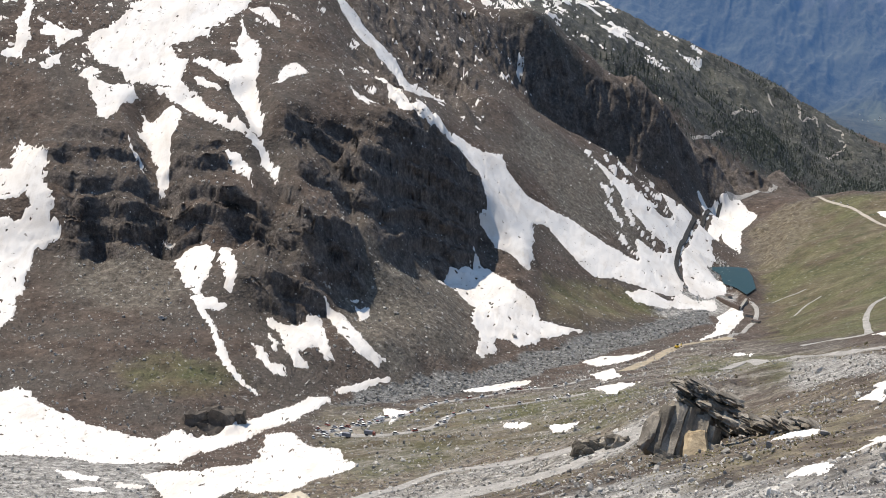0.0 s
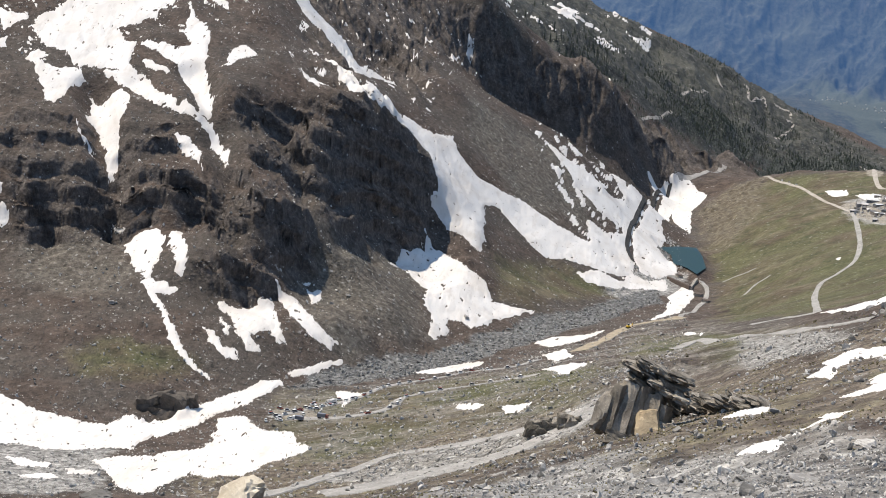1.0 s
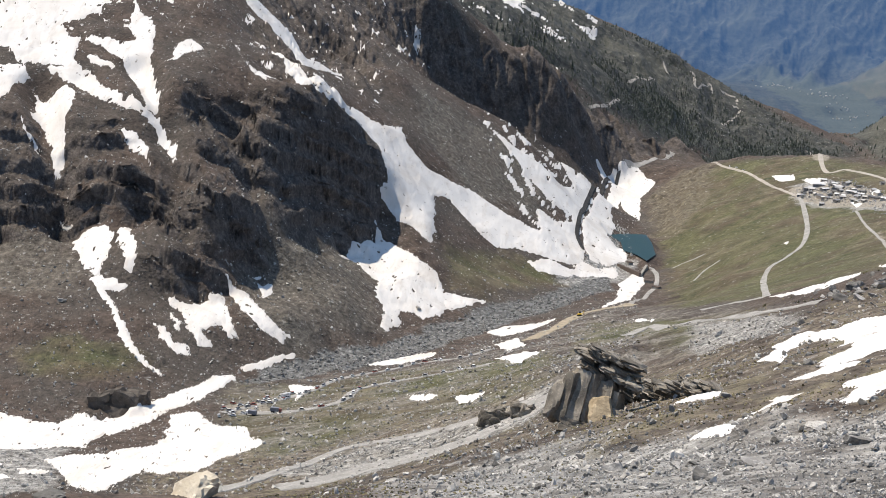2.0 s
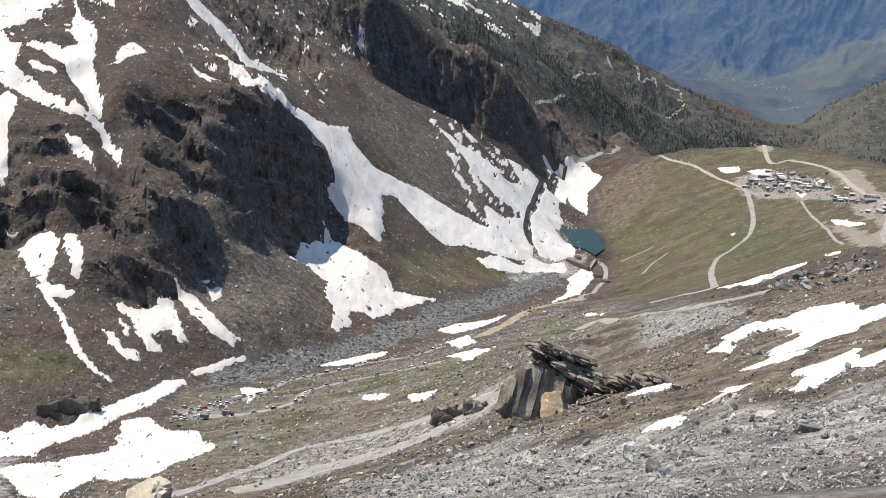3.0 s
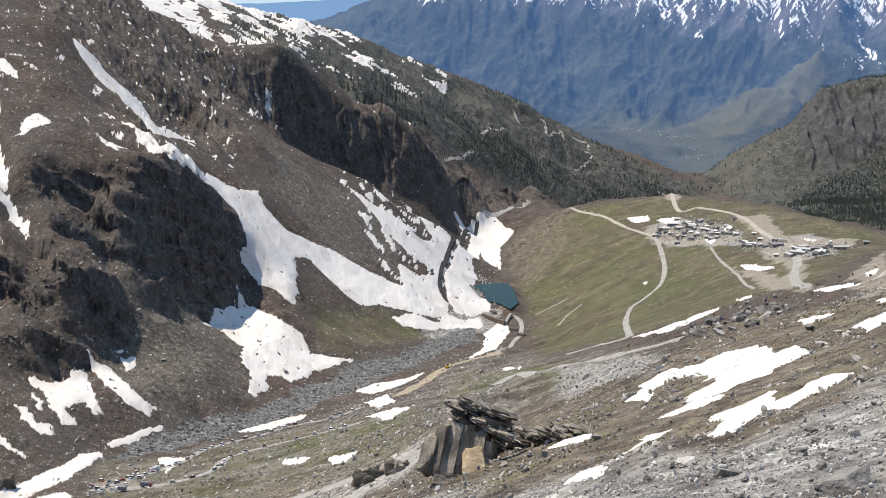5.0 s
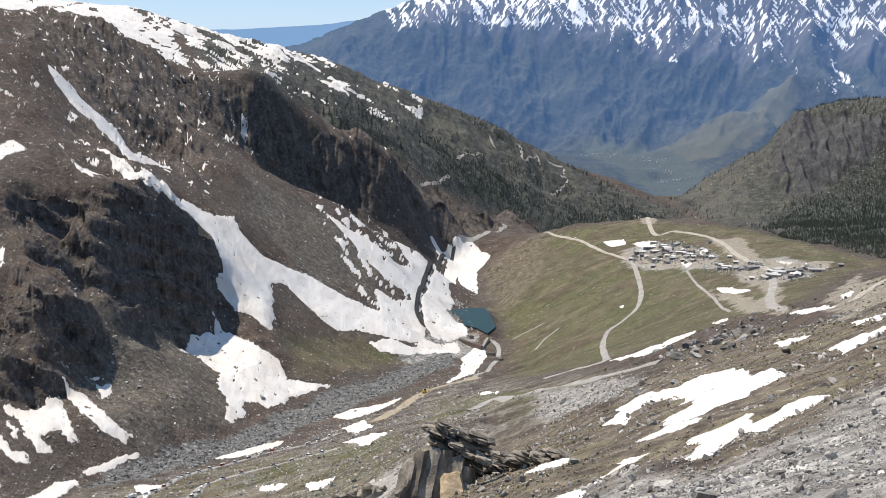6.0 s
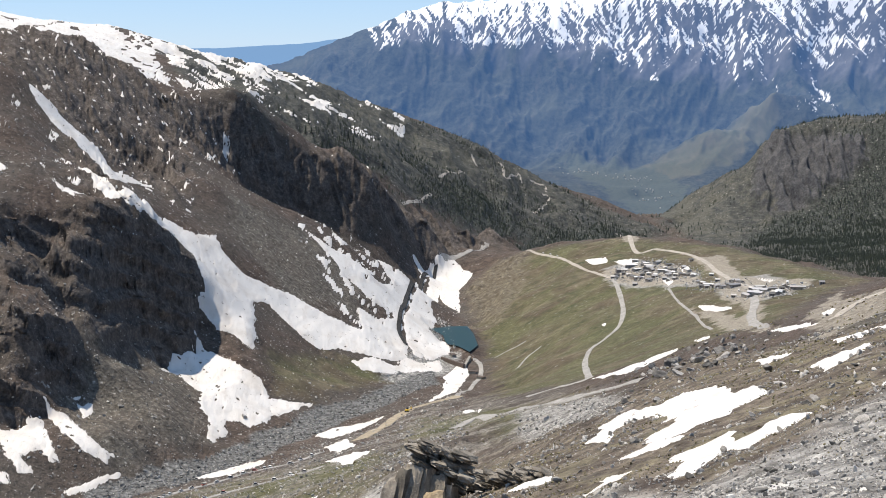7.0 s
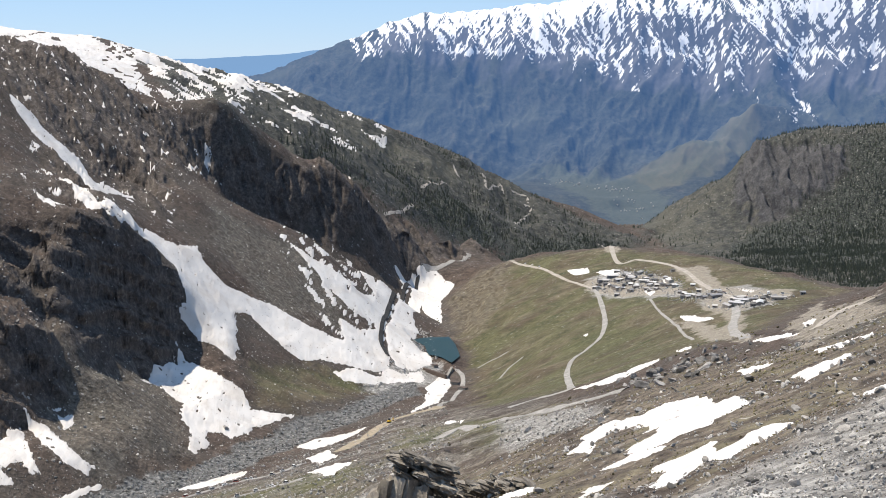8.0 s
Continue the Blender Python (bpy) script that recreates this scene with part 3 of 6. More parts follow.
PLACES = {
    'small_outcrop': [(-29, 727), (-23, 730), (-14, 723)],
    'village': [(298, 1911), (300, 1871), (313, 1889), (313, 1845), (327, 1875), (322, 1815), (336, 1838), (336, 1799), (346, 1821), (348, 1785), (328, 1910), (340, 1897), (348, 1865), (358, 1794), (356, 1751), (289, 1892), (312, 1925), (307, 1829), (348, 1679), (349, 1634), (351, 1606), (361, 1595), (374, 1628), (362, 1489), (374, 1514), (385, 1510), (396, 1509), (407, 1507), (364, 1398), (351, 1466)],
    'village_car': [(284, 1869), (292, 1867), (301, 1823), (315, 1795), (346, 1747), (352, 1580), (358, 1563), (357, 1527), (379, 1602), (386, 1538), (396, 1534), (410, 1541), (422, 1532), (340, 1503), (233, 2239), (240, 2210), (247, 2180)],
    'excavator': [(19, 1310)],
    'weir': [(64, 1721), (88, 1678), (97, 1731), (78, 1744), (96, 1656), (103, 1623)],
    'pale_boulder': [(51.8, 332.4), (41.2, 167.8), (74.9, 383.6), (78, 732), (55.2, 210.6), (56.6, 313.4), (81.1, 378.6), (152.5, 676.7), (145, 696), (78.3, 386), (161, 911), (138, 714), (161.2, 675.5), (195, 871), (88.4, 272.7), (63.2, 187), (50.5, 169.3), (46.5, 162), (58.1, 185.4), (45.7, 162.3)],
    'dark_boulder': [(-360, 1064), (-211, 1213), (14.7, 162.4), (-122, 1308)],
    'near_boulder': [(13.6, 47.7), (19.1, 72), (12.9, 59.8), (12.7, 61.8), (15.2, 63.8), (13.5, 45.4), (20.7, 116.1), (17.2, 68.4), (11.3, 74.6)],
    'left_boulder': [(-14.1, 58.3), (-131, 735), (-19.4, 56.3), (5.7, 54.5), (-6.1, 155.2), (-18.3, 180), (2.9, 63.3), (0, 66.8), (8.1, 58.5), (5.5, 63.2)],
    'outcrop_arm': [(8.8, 215.3), (12.3, 220.7), (15.7, 211.5), (18.2, 197.2), (19.6, 184.9)],
}

ROADS = {
    'hill_road': (5, [(143, 1056), (178, 1345), (194, 1446), (214, 1503), (237, 1547), (255, 1623), (271, 1738), (280, 1831), (283, 1889)]),
    'hill_track': (4, [(283, 1889), (275, 1941), (264, 2025), (254, 2135), (232, 2231), (215, 2311)]),
    'plateau_road': (6, [(463, 2980), (339, 2092), (359, 2008), (381, 1926), (387, 1835), (381, 1714), (373, 1532)]),
    'village_road': (7, [(368, 1512), (329, 1345), (293, 1208), (218, 868)]),
    'terrace_road': (6, [(187.1, 628.2), (198.9, 645.2), (216, 675), (218.3, 652.5)]),
    'lower_road': (9, [(46, 1003), (68, 1014), (71, 831), (89, 801), (108, 765), (128, 749)]),
    'cut_road': (6, [(103, 1104), (124, 1101), (142, 1056)]),
    'tan_track': (12, [(-20, 1129), (-3, 1209), (16, 1317), (42, 1374), (68, 1432)]),
    'pool_road': (5, [(68, 1432), (96, 1598), (106, 1671), (103, 1734)]),
    'queue_road': (7, [(-206, 916), (-188, 933), (-170, 957), (-157, 1011), (-150, 1043), (-122, 1076), (-95, 1097), (-69, 1075), (-47, 1104)]),
    'queue_loop': (7, [(-193, 909), (-153, 901), (-131, 918), (-126, 955), (-110, 976), (-85, 983), (-61, 984), (-40, 965)]),
    'gravel_road': (9, [(-160, 700), (-151, 708), (-130, 744), (-105, 775), (-67, 763), (-33, 747), (-5, 740)]),
    'lower_gravel_road': (17, [(-128, 690), (-105, 700), (-82, 712), (-56, 712), (-34, 712), (-14, 722), (-2, 738)]),
    'gully_road': (8, [(81, 2361), (116, 2395), (136, 2432), (168, 2506)]),
    'switchback_0': (4.5, [(233, 3133), (241, 3130), (241, 3062), (273, 3134), (277, 3105)]),
    'switchback_1': (4.5, [(297, 3142), (327, 3145), (330, 3119)]),
    'switchback_2': (4.5, [(288, 2964), (333, 3097), (320, 3101)]),
    'switchback_3': (4.5, [(30, 2576), (71, 2680), (82, 2715)]),
    'switchback_4': (4.5, [(102, 2854), (156, 2982)]),
    'switchback_5': (4.5, [(176, 3093), (184, 3050)]),
    'dark_channel': (4.5, [(82, 2366), (78, 2351), (54, 2231), (30, 1967), (21, 1864), (17, 1801), (17, 1763), (24, 1726)]),
    'foot_track': (2.5, [(318, 1702), (306, 1592), (298, 1476), (277, 1322), (262, 1210)]),
    'cow_track': (3, [(125, 1720), (137, 1727), (148, 1723), (161, 1728)]),
    'cow_path': (3, [(139, 1604), (154, 1644), (162, 1652), (171, 1659)]),
}

# ---------------------------------------------------------------- terrain
TURNS = np.arange(256) * (2 * math.pi / 256)
GRAD_X, GRAD_Y = np.cos(TURNS).astype(np.float32), np.sin(TURNS).astype(np.float32)


def perlin(x, y, seed=0):
    """Gradient noise of one octave, about -0.7 to 0.7."""
    i, j = np.floor(x), np.floor(y)
    fx, fy = (x - i).astype(np.float32), (y - j).astype(np.float32)
    i, j = i.astype(np.int32).astype(np.uint32), j.astype(np.int32).astype(np.uint32)
    sx, sy = fx * fx * (3 - 2 * fx), fy * fy * (3 - 2 * fy)
    i, j = i * np.uint32(374761393), j * np.uint32(668265263) + np.uint32((seed * 974711) & 0xFFFFFFFF)

    def corner(a, b):
        h = i + np.uint32(374761393 * a) + j + np.uint32(668265263 * b)
        h = (h ^ (h >> np.uint32(13))) * np.uint32(1274126177)
        h = (h >> np.uint32(20)) & np.uint32(255)
        return GRAD_X[h] * (fx - a) + GRAD_Y[h] * (fy - b)

    lo = corner(0, 0) * (1 - sx) + corner(1, 0) * sx
    hi = corner(0, 1) * (1 - sx) + corner(1, 1) * sx
    return lo * (1 - sy) + hi * sy


def fbm(x, y, size, octaves, seed=0, gain=0.5):
    total, amp = 0.0, 1.0
    for k in range(octaves):
        total = total + amp * perlin(x / size + 17.3 * k, y / size - 9.1 * k, seed + k)
        size, amp = size / 2.03, amp * gain
    return total


def ridged(x, y, size, octaves, seed=0, gain=0.55):
    total, amp = 0.0, 1.0
    for k in range(octaves):
        total = total + amp * (0.5 - np.abs(perlin(x / size + 3.7 * k, y / size + 5.9 * k, seed + k)) * 1.6)
        size, amp = size / 2.1, amp * gain
    return total


def smooth(a, b, v):
    t = np.clip((v - a) / (b - a), 0, 1)
    return t * t * (3 - 2 * t)


def polar(points):
    p = np.asarray(points, float)
    return np.arctan2(p[:, 0], p[:, 1]), np.log(np.hypot(p[:, 0], p[:, 1]))


def skeleton_field(lines):
    """Height over distance as a smooth function of bearing and log distance, through the ridges, benches and stream beds."""
    centres, values = [], []
    for line in lines:
        az, u = polar([p[:2] for p in line])
        s = np.array([p[2] for p in line]) / np.exp(u)
        for k in range(len(line)):
            centres.append((az[k], u[k])), values.append(s[k])
            if k + 1 < len(line) and 0.025 < math.hypot(az[k + 1] - az[k], u[k + 1] - u[k]) < 0.3:
                centres.append(((az[k] + az[k + 1]) / 2, (u[k] + u[k + 1]) / 2)), values.append((s[k] + s[k + 1]) / 2)
            if abs(az[k]) > 1.9:
                centres.append((az[k] - math.copysign(2 * math.pi, az[k]), u[k])), values.append(s[k])
    c, v = np.array(centres), np.array(values)
    n = len(c)
    d = np.hypot(c[:, None, 0] - c[None, :, 0], c[:, None, 1] - c[None, :, 1])
    big = np.zeros((n + 3, n + 3))
    big[:n, :n] = d + np.eye(n) * 1e-4
    big[:n, n], big[:n, n + 1:] = 1, c
    big[n, :n], big[n + 1:, :n] = 1, c.T
    w = np.linalg.solve(big, np.concatenate([v, np.zeros(3)]))
    ga = np.concatenate([np.linspace(-math.pi, -0.5, 40)[:-1], np.linspace(-0.5, 0.42, 420), np.linspace(0.42, math.pi, 40)[1:]])
    gu = np.concatenate([np.linspace(0, math.log(60), 60)[:-1], np.linspace(math.log(60), math.log(5000), 620)])
    table = np.zeros((len(ga), len(gu)))
    for k, a in enumerate(ga):
        table[k] = np.hypot(a - c[:, 0][:, None], gu[None, :] - c[:, 1][:, None]).T @ w[:n] + w[n] + w[n + 1] * a + w[n + 2] * gu

    def at(az, u):
        i = np.clip(np.searchsorted(ga, az) - 1, 0, len(ga) - 2)
        j = np.clip(np.searchsorted(gu, u) - 1, 0, len(gu) - 2)
        fa, fu = (az - ga[i]) / (ga[i + 1] - ga[i]), np.clip((u - gu[j]) / (gu[j + 1] - gu[j]), 0, 1)
        return (table[i, j] * (1 - fa) + table[i + 1, j] * fa) * (1 - fu) + (table[i, j + 1] * (1 - fa) + table[i + 1, j + 1] * fa) * fu
    return at


def inside(az, u, outline, rough=0.0, seed=5, wave=25.0):
    """Signed distance in metres into an outline drawn in plan, on the ground sheet; its edge wanders by rough metres."""
    pa, pu = polar(outline)
    out = np.full(az.shape, -1e3)
    pad = 0.03
    box = (az > pa.min() - pad) & (az < pa.max() + pad) & (u > pu.min() - 3 * pad) & (u < pu.max() + 3 * pad)
    if not box.any():
        return out
    a, b = az[box], u[box]
    r = np.exp(b)
    if rough:
        x, y = r * np.sin(a), r * np.cos(a)
        a = a + fbm(x, y, wave, 3, seed, 0.6) * rough / r
        b = b + fbm(x, y, wave, 3, seed + 9, 0.6) * rough * 1.5 / r
    best, odd = np.full(a.shape, 1e9), np.zeros(a.shape, bool)
    for k in range(len(pa)):
        a0, b0, a1, b1 = pa[k - 1], pu[k - 1], pa[k], pu[k]
        da, db = a1 - a0, b1 - b0
        t = np.clip(((a - a0) * da + (b - b0) * db) / (da * da + db * db + 1e-18), 0, 1)
        best = np.minimum(best, np.hypot(a - a0 - t * da, b - b0 - t * db))
        odd ^= ((b0 > b) != (b1 > b)) & (a < da * (b - b0) / (db if abs(db) > 1e-12 else 1e-12) + a0)
    out[box] = np.where(odd, best, -best) * r
    return out


def along(az, u, line, width):
    """How far inside a strip of that width along a line in plan a place lies, in metres (negative outside)."""
    pa, pu = polar(line)
    out = np.full(az.shape, -1e3)
    pad = 0.02
    box = (az > pa.min() - pad) & (az < pa.max() + pad) & (u > pu.min() - 2 * pad) & (u < pu.max() + 2 * pad)
    a, b = az[box], u[box]
    best = np.full(a.shape, 1e9)
    for k in range(1, len(pa)):
        da, db = pa[k] - pa[k - 1], pu[k] - pu[k - 1]
        t = np.clip(((a - pa[k - 1]) * da + (b - pu[k - 1]) * db) / (da * da + db * db + 1e-18), 0, 1)
        best = np.minimum(best, np.hypot(a - pa[k - 1] - t * da, b - pu[k - 1] - t * db))
    out[box] = width / 2 - best * np.exp(b)
    return out


def zone(az, u, names, soft=25.0, rough=12.0):
    """0 to 1: how much a place belongs to the named outlines."""
    total = np.zeros(az.shape)
    for name in names:
        for k, outline in enumerate(ZONES.get(name, ())):
            total = np.maximum(total, smooth(-soft, soft, inside(az, u, outline, rough, seed=31 + k, wave=60)))
    return total


def where(mask, make, *grids):
    """make(x, y, ...) only where mask is above nothing, times the mask."""
    out = np.zeros(mask.shape)
    on = mask > 0.002
    if on.any():
        out[on] = mask[on] * make(*(g[on] for g in grids))
    return out


def crags(x, y):
    """Sharp ribs and clefts that run down the slope, and broken ledges."""
    a, b = 0.72 * x + 0.70 * y, 0.70 * x - 0.72 * y
    a = a + 11 * fbm(x, y, 80, 3, 71)
    ribs = ridged(a, b * 0.17 + 6 * fbm(x, y, 60, 2, 72), 50, 5, 3, 0.58)
    return 19 * (ribs - 0.42) + 3.6 * ridged(a, b * 0.6, 15, 3, 4, 0.6)


def dome_relief(x, y):
    """Low hummocks and shallow rills on the rounded brown tops."""
    return 5.0 * fbm(x, y, 70, 4, 74, 0.55) + 2.2 * ridged(x + 0.3 * y, y * 0.45, 24, 4, 75, 0.6)


def buttress(x, y, z):
    """Bedded rock in steps: level beds in the west, beds that dip east further on; upright clefts."""
    dip = 0.06 + 0.55 * smooth(-400, -300, x)
    total = 0.0
    for step, amount, seed in ((17.0, 0.75, 7), (7.0, 0.45, 27)):
        q = (z + dip * (x + 350) + 0.05 * y + 0.36 * step * fbm(x, y, 60, 4, seed)) / step
        tread = np.floor(q) + smooth(0.42, 0.82, q - np.floor(q))
        total = total + amount * (tread - q) * step
    cleft = ridged(x + 9 * fbm(x, y, 40, 2, 73), y * 0.4, 44, 5, 8, 0.52)
    return total + 6.0 * (cleft - 0.42) + 2.0 * ridged(x, y, 15, 4, 5, 0.6)


def spur_cliff(x, y):
    """Upright ribs of the cliff on the wooded spur, which faces the valley."""
    return 42 * (ridged(x + 14 * fbm(x, y, 70, 3, 46), y * 0.20, 62, 4, 45, 0.58) - 0.42) + 5 * ridged(x, y * 0.5, 17, 3, 47)


def far_ribs(x, y):
    """Spurs and couloirs that run down the distant range."""
    side = x + 0.30 * y + 90 * fbm(x, y, 420, 3, 21)
    return 0.62 * ridged(side, y * 0.7 - 0.2 * x, 430, 2, 22, 0.5) + 0.26 * ridged(side - 0.5 * y, y * 0.75, 150, 4, 23, 0.5)


def height(az, u):
    """The ground's height: the skeleton, then crags, gullies, hummocks and stones."""
    r = np.exp(u)
    x, y = r * np.sin(az), r * np.cos(az)
    z = FIELD(az, u) * r
    far = smooth(500, 1100, r) * smooth(4990, 3900, r)
    crag = zone(az, u, ("crag",), 18, 14)
    wall = zone(az, u, ("wall",), 12, 10)
    flat = zone(az, u, ("flat",), 25, 8)
    hill = zone(az, u, ("hill",), 40, 15)
    forest = zone(az, u, ("forest",), 60, 20)
    rough = 1 - np.maximum(flat, 0.75 * hill)
    # broad gullies and ribs of the mountain sides
    z = z + where(far * rough, lambda p, q: 7 * fbm(p, q, 190, 3, 1) + 2.8 * fbm(p, q, 42, 5, 2, 0.58), x, y)
    z = z + where(far * forest * (1 - zone(az, u, ("spur_cliff", "crag"), 40, 14)), lambda p, q: (1 - 0.6 * smooth(480, 620, p)) * (28 * fbm(p, q, 260, 4, 14) + 17 * ridged(p, q, 120, 5, 15, 0.55)), x, y)
    z = z + where(crag * (1 - wall), crags, x, y)
    spur = zone(az, u, ("spur_cliff",), 18, 14)
    z = z + where(spur, spur_cliff, x, y)
    z = z + where(zone(az, u, ("dome",), 18, 14) * (1 - wall), dome_relief, x, y)
    z = z + where(wall, buttress, x, y, z)
    for wide, deep, line in GULLIES:
        z = z - deep * smooth(-wide, wide * 0.5, along(az, u, line, wide))
    # gullied flank of the grassy hill
    scar = zone(az, u, ("scar",), 25, 12)
    z = z + where(scar, lambda p, q: 8.0 * ridged(p + 0.2 * q, q * 0.5, 38, 4, 44, 0.6), x, y)
    # valley floor and hill
    z = z + where(far * np.maximum(flat, hill), lambda p, q: 1.2 * fbm(p, q, 60, 3, 9) + 0.25 * fbm(p, q, 9, 2, 10), x, y)
    # distant ranges: spurs and couloirs
    z = z + where(smooth(4150, 4480, r) * smooth(4905, 4780, r), lambda p, q: 185 * (far_ribs(p, q) - 0.45), x, y)
    z = z + where(smooth(4720, 4860, r), lambda p, q: 15 * fbm(p, q * 0.2, 95, 5, 24, 0.6), x, y)
    # near hillside
    near = (1 - smooth(500, 1100, r)) * smooth(3, 60, r)
    z = z + where(near * (r / 300) ** 0.5, lambda p, q: 1.3 * fbm(p, q, 55, 3, 11) + 0.75 * fbm(p, q, 13, 3, 12, 0.6) + 0.45 * fbm(p, q, 4.5, 3, 13, 0.6), x, y)
    # rills down the scree
    scree = zone(az, u, ("talus",), 30, 12)
    z = z + where(scree, lambda p, q: 0.45 * ridged(p * 0.9 + q * 0.5, q * 0.22 - p * 0.12, 19, 3, 41), x, y)
    # basin of the pool
    pool = smooth(-14, 3, inside(az, u, POOL))
    z = z + (POOL_LEVEL - 1.5 - z) * pool
    # the place to stand
    return z + (-1.62 - z) * smooth(7.0, 1.0, r)


FIELD = skeleton_field(list(SKELETON.values()))

# ---------------------------------------------------------------- the ground sheet
AZ = np.concatenate([np.linspace(-math.pi, radians(-26.6), 42)[:-1], radians(1) * np.linspace(-26.6, 20.8, 1061), np.linspace(radians(20.8), math.pi, 42)[1:]])
COARSE = np.concatenate([np.linspace(math.log(25), math.log(60), 20)[:-1], np.linspace(math.log(60), math.log(900), 520)[:-1],
                         np.linspace(math.log(900), math.log(2700), 900)[:-1], np.linspace(math.log(2700), math.log(4965), 460)])
ROWS = 830


NEAR_ROWS = 90
NEAR = np.linspace(math.log(0.05), math.log(25), NEAR_ROWS + 1)[:-1]


def sheet():
    a, u = np.meshgrid(AZ, COARSE, indexing="ij")
    s = height(a, u) / np.exp(u)
    # rows lie closer where the ground is steep; those round the eye are plain rings
    step = np.abs(np.diff(s, axis=1)) * 2700 + np.diff(COARSE) * 60
    total = np.concatenate([np.zeros((len(AZ), 1)), np.cumsum(step, 1)], 1)
    total /= total[:, -1:]
    # neighbouring columns keep almost the same rows
    total = np.stack([total[max(0, k - 24):k + 25].mean(0) for k in range(len(AZ))])
    out = np.stack([np.concatenate([NEAR, np.interp(np.linspace(0, 1, ROWS - NEAR_ROWS), total[k], COARSE)]) for k in range(len(AZ))])
    # behind the view the rows pass evenly from one side's to the other's
    for k in list(range(41)) + list(range(len(AZ) - 41, len(AZ))):
        turn = (AZ[k] - AZ[len(AZ) - 42]) % (2 * math.pi) / ((AZ[41] - AZ[len(AZ) - 42]) % (2 * math.pi))
        out[k] = out[len(AZ) - 42] * (1 - turn) + out[41] * turn
    out[-1] = out[0]
    return a[:, :1] + 0 * out, out


GA, GU = sheet()
GR = np.exp(GU)
GR[:, 0] = 0.001
GX, GY = GR * np.sin(GA), GR * np.cos(GA)
GZ = height(GA, GU)
GZ[-1] = GZ[0]


def steepness():
    out = np.gradient(GZ, axis=1) / np.maximum(np.gradient(GR, axis=1), 1e-3)
    across = (np.gradient(GZ, axis=0) - out * np.gradient(GR, axis=0)) / np.maximum(GR * np.gradient(GA, axis=0), 1e-3)
    return smooth(0.75, 1.35, np.hypot(out, across))


STEEP = steepness()


def break_faces():
    """Beds that jut out of the steep rock faces, with ledges, clefts and ribs, in metres towards the valley."""
    wall, crag = zone(GA, GU, ("wall",), 12, 10), zone(GA, GU, ("crag",), 18, 14)
    face = np.maximum(wall, crag) * STEEP * (GR > 900) * (GR < 3500)
    on = face > 0.02
    x, y, z = GX[on], GY[on], GZ[on]
    dip = 0.04 + 0.55 * smooth(-390, -310, x)
    out = 0.0
    for step, jut, seed in ((19.0, 6.5, 101), (6.5, 2.4, 103)):
        q = (z + dip * (x + 350) + 0.5 * step * fbm(x, z, 45, 4, seed)) / step
        q = q - np.floor(q)
        out = out + jut * (smooth(0.0, 0.72, q) * smooth(1.0, 0.80, q) - 0.5) * (0.35 + 1.1 * np.abs(fbm(x, z, 30, 2, seed + 1)) * 2)
    out = out * wall[on] * (0.55 + 0.45 * smooth(-390, -310, x)) + (1 - wall[on]) * (12 * (ridged(x + 0.2 * z, z * 0.24, 26, 4, 105, 0.6) - 0.45) + 2.5 * fbm(x, z, 16, 4, 106, 0.6))
    out = out + 2.6 * fbm(x, z, 22, 5, 107, 0.62) - 2.2 * smooth(0.36, 0.5, ridged(x + 0.15 * z, z * 0.22, 34, 2, 108))
    move = np.zeros(GR.shape)
    move[on] = out * face[on]
    return move


GR = GR - break_faces()
GX, GY = GR * np.sin(GA), GR * np.cos(GA)


def link_mesh(name, verts, quads, material, flat=False):
    me = bpy.data.meshes.new(name)
    me.vertices.add(len(verts))
    me.vertices.foreach_set("co", np.ascontiguousarray(verts, np.float32).ravel())
    me.loops.add(quads.size)
    me.loops.foreach_set("vertex_index", np.ascontiguousarray(quads, np.int32).ravel())
    me.polygons.add(len(quads))
    me.polygons.foreach_set("loop_start", np.arange(0, quads.size, 4, dtype=np.int32))
    me.polygons.foreach_set("use_smooth", np.full(len(quads), not flat))
    me.update()
    me.materials.append(material)
    return new(name, me)


def cells_of(mask):
    """The sheet's quads at the cells named by mask, with only the vertices that they use."""
    i, j = np.nonzero(mask)
    n = ROWS
    q = np.stack([i * n + j, (i + 1) * n + j, (i + 1) * n + j + 1, i * n + j + 1], 1)
    used, back = np.unique(q, return_inverse=True)
    return used, back.reshape(q.shape)


def give(ob, name, values):
    ob.data.attributes.new(name, "FLOAT", "POINT").data.foreach_set("value", np.ascontiguousarray(values, np.float32))


# the distant snow by bearing in degrees: how deep under the crest it lies closed, and how far its streaks reach (thousandths of the distance)
FAR_AT = (-0.6, -0.1, 3.0, 5.0, 7.4, 9.5, 11.5, 13.3, 15.5, 18.5)
FAR_CLOSED = (0.0, 7.0, 9.0, 17.0, 17.0, 15.0, 11.0, 7.0, 5.0, 5.0)
FAR_REACH = (0.0, 20.0, 25.0, 40.0, 44.0, 55.0, 62.0, 70.0, 73.0, 72.0)


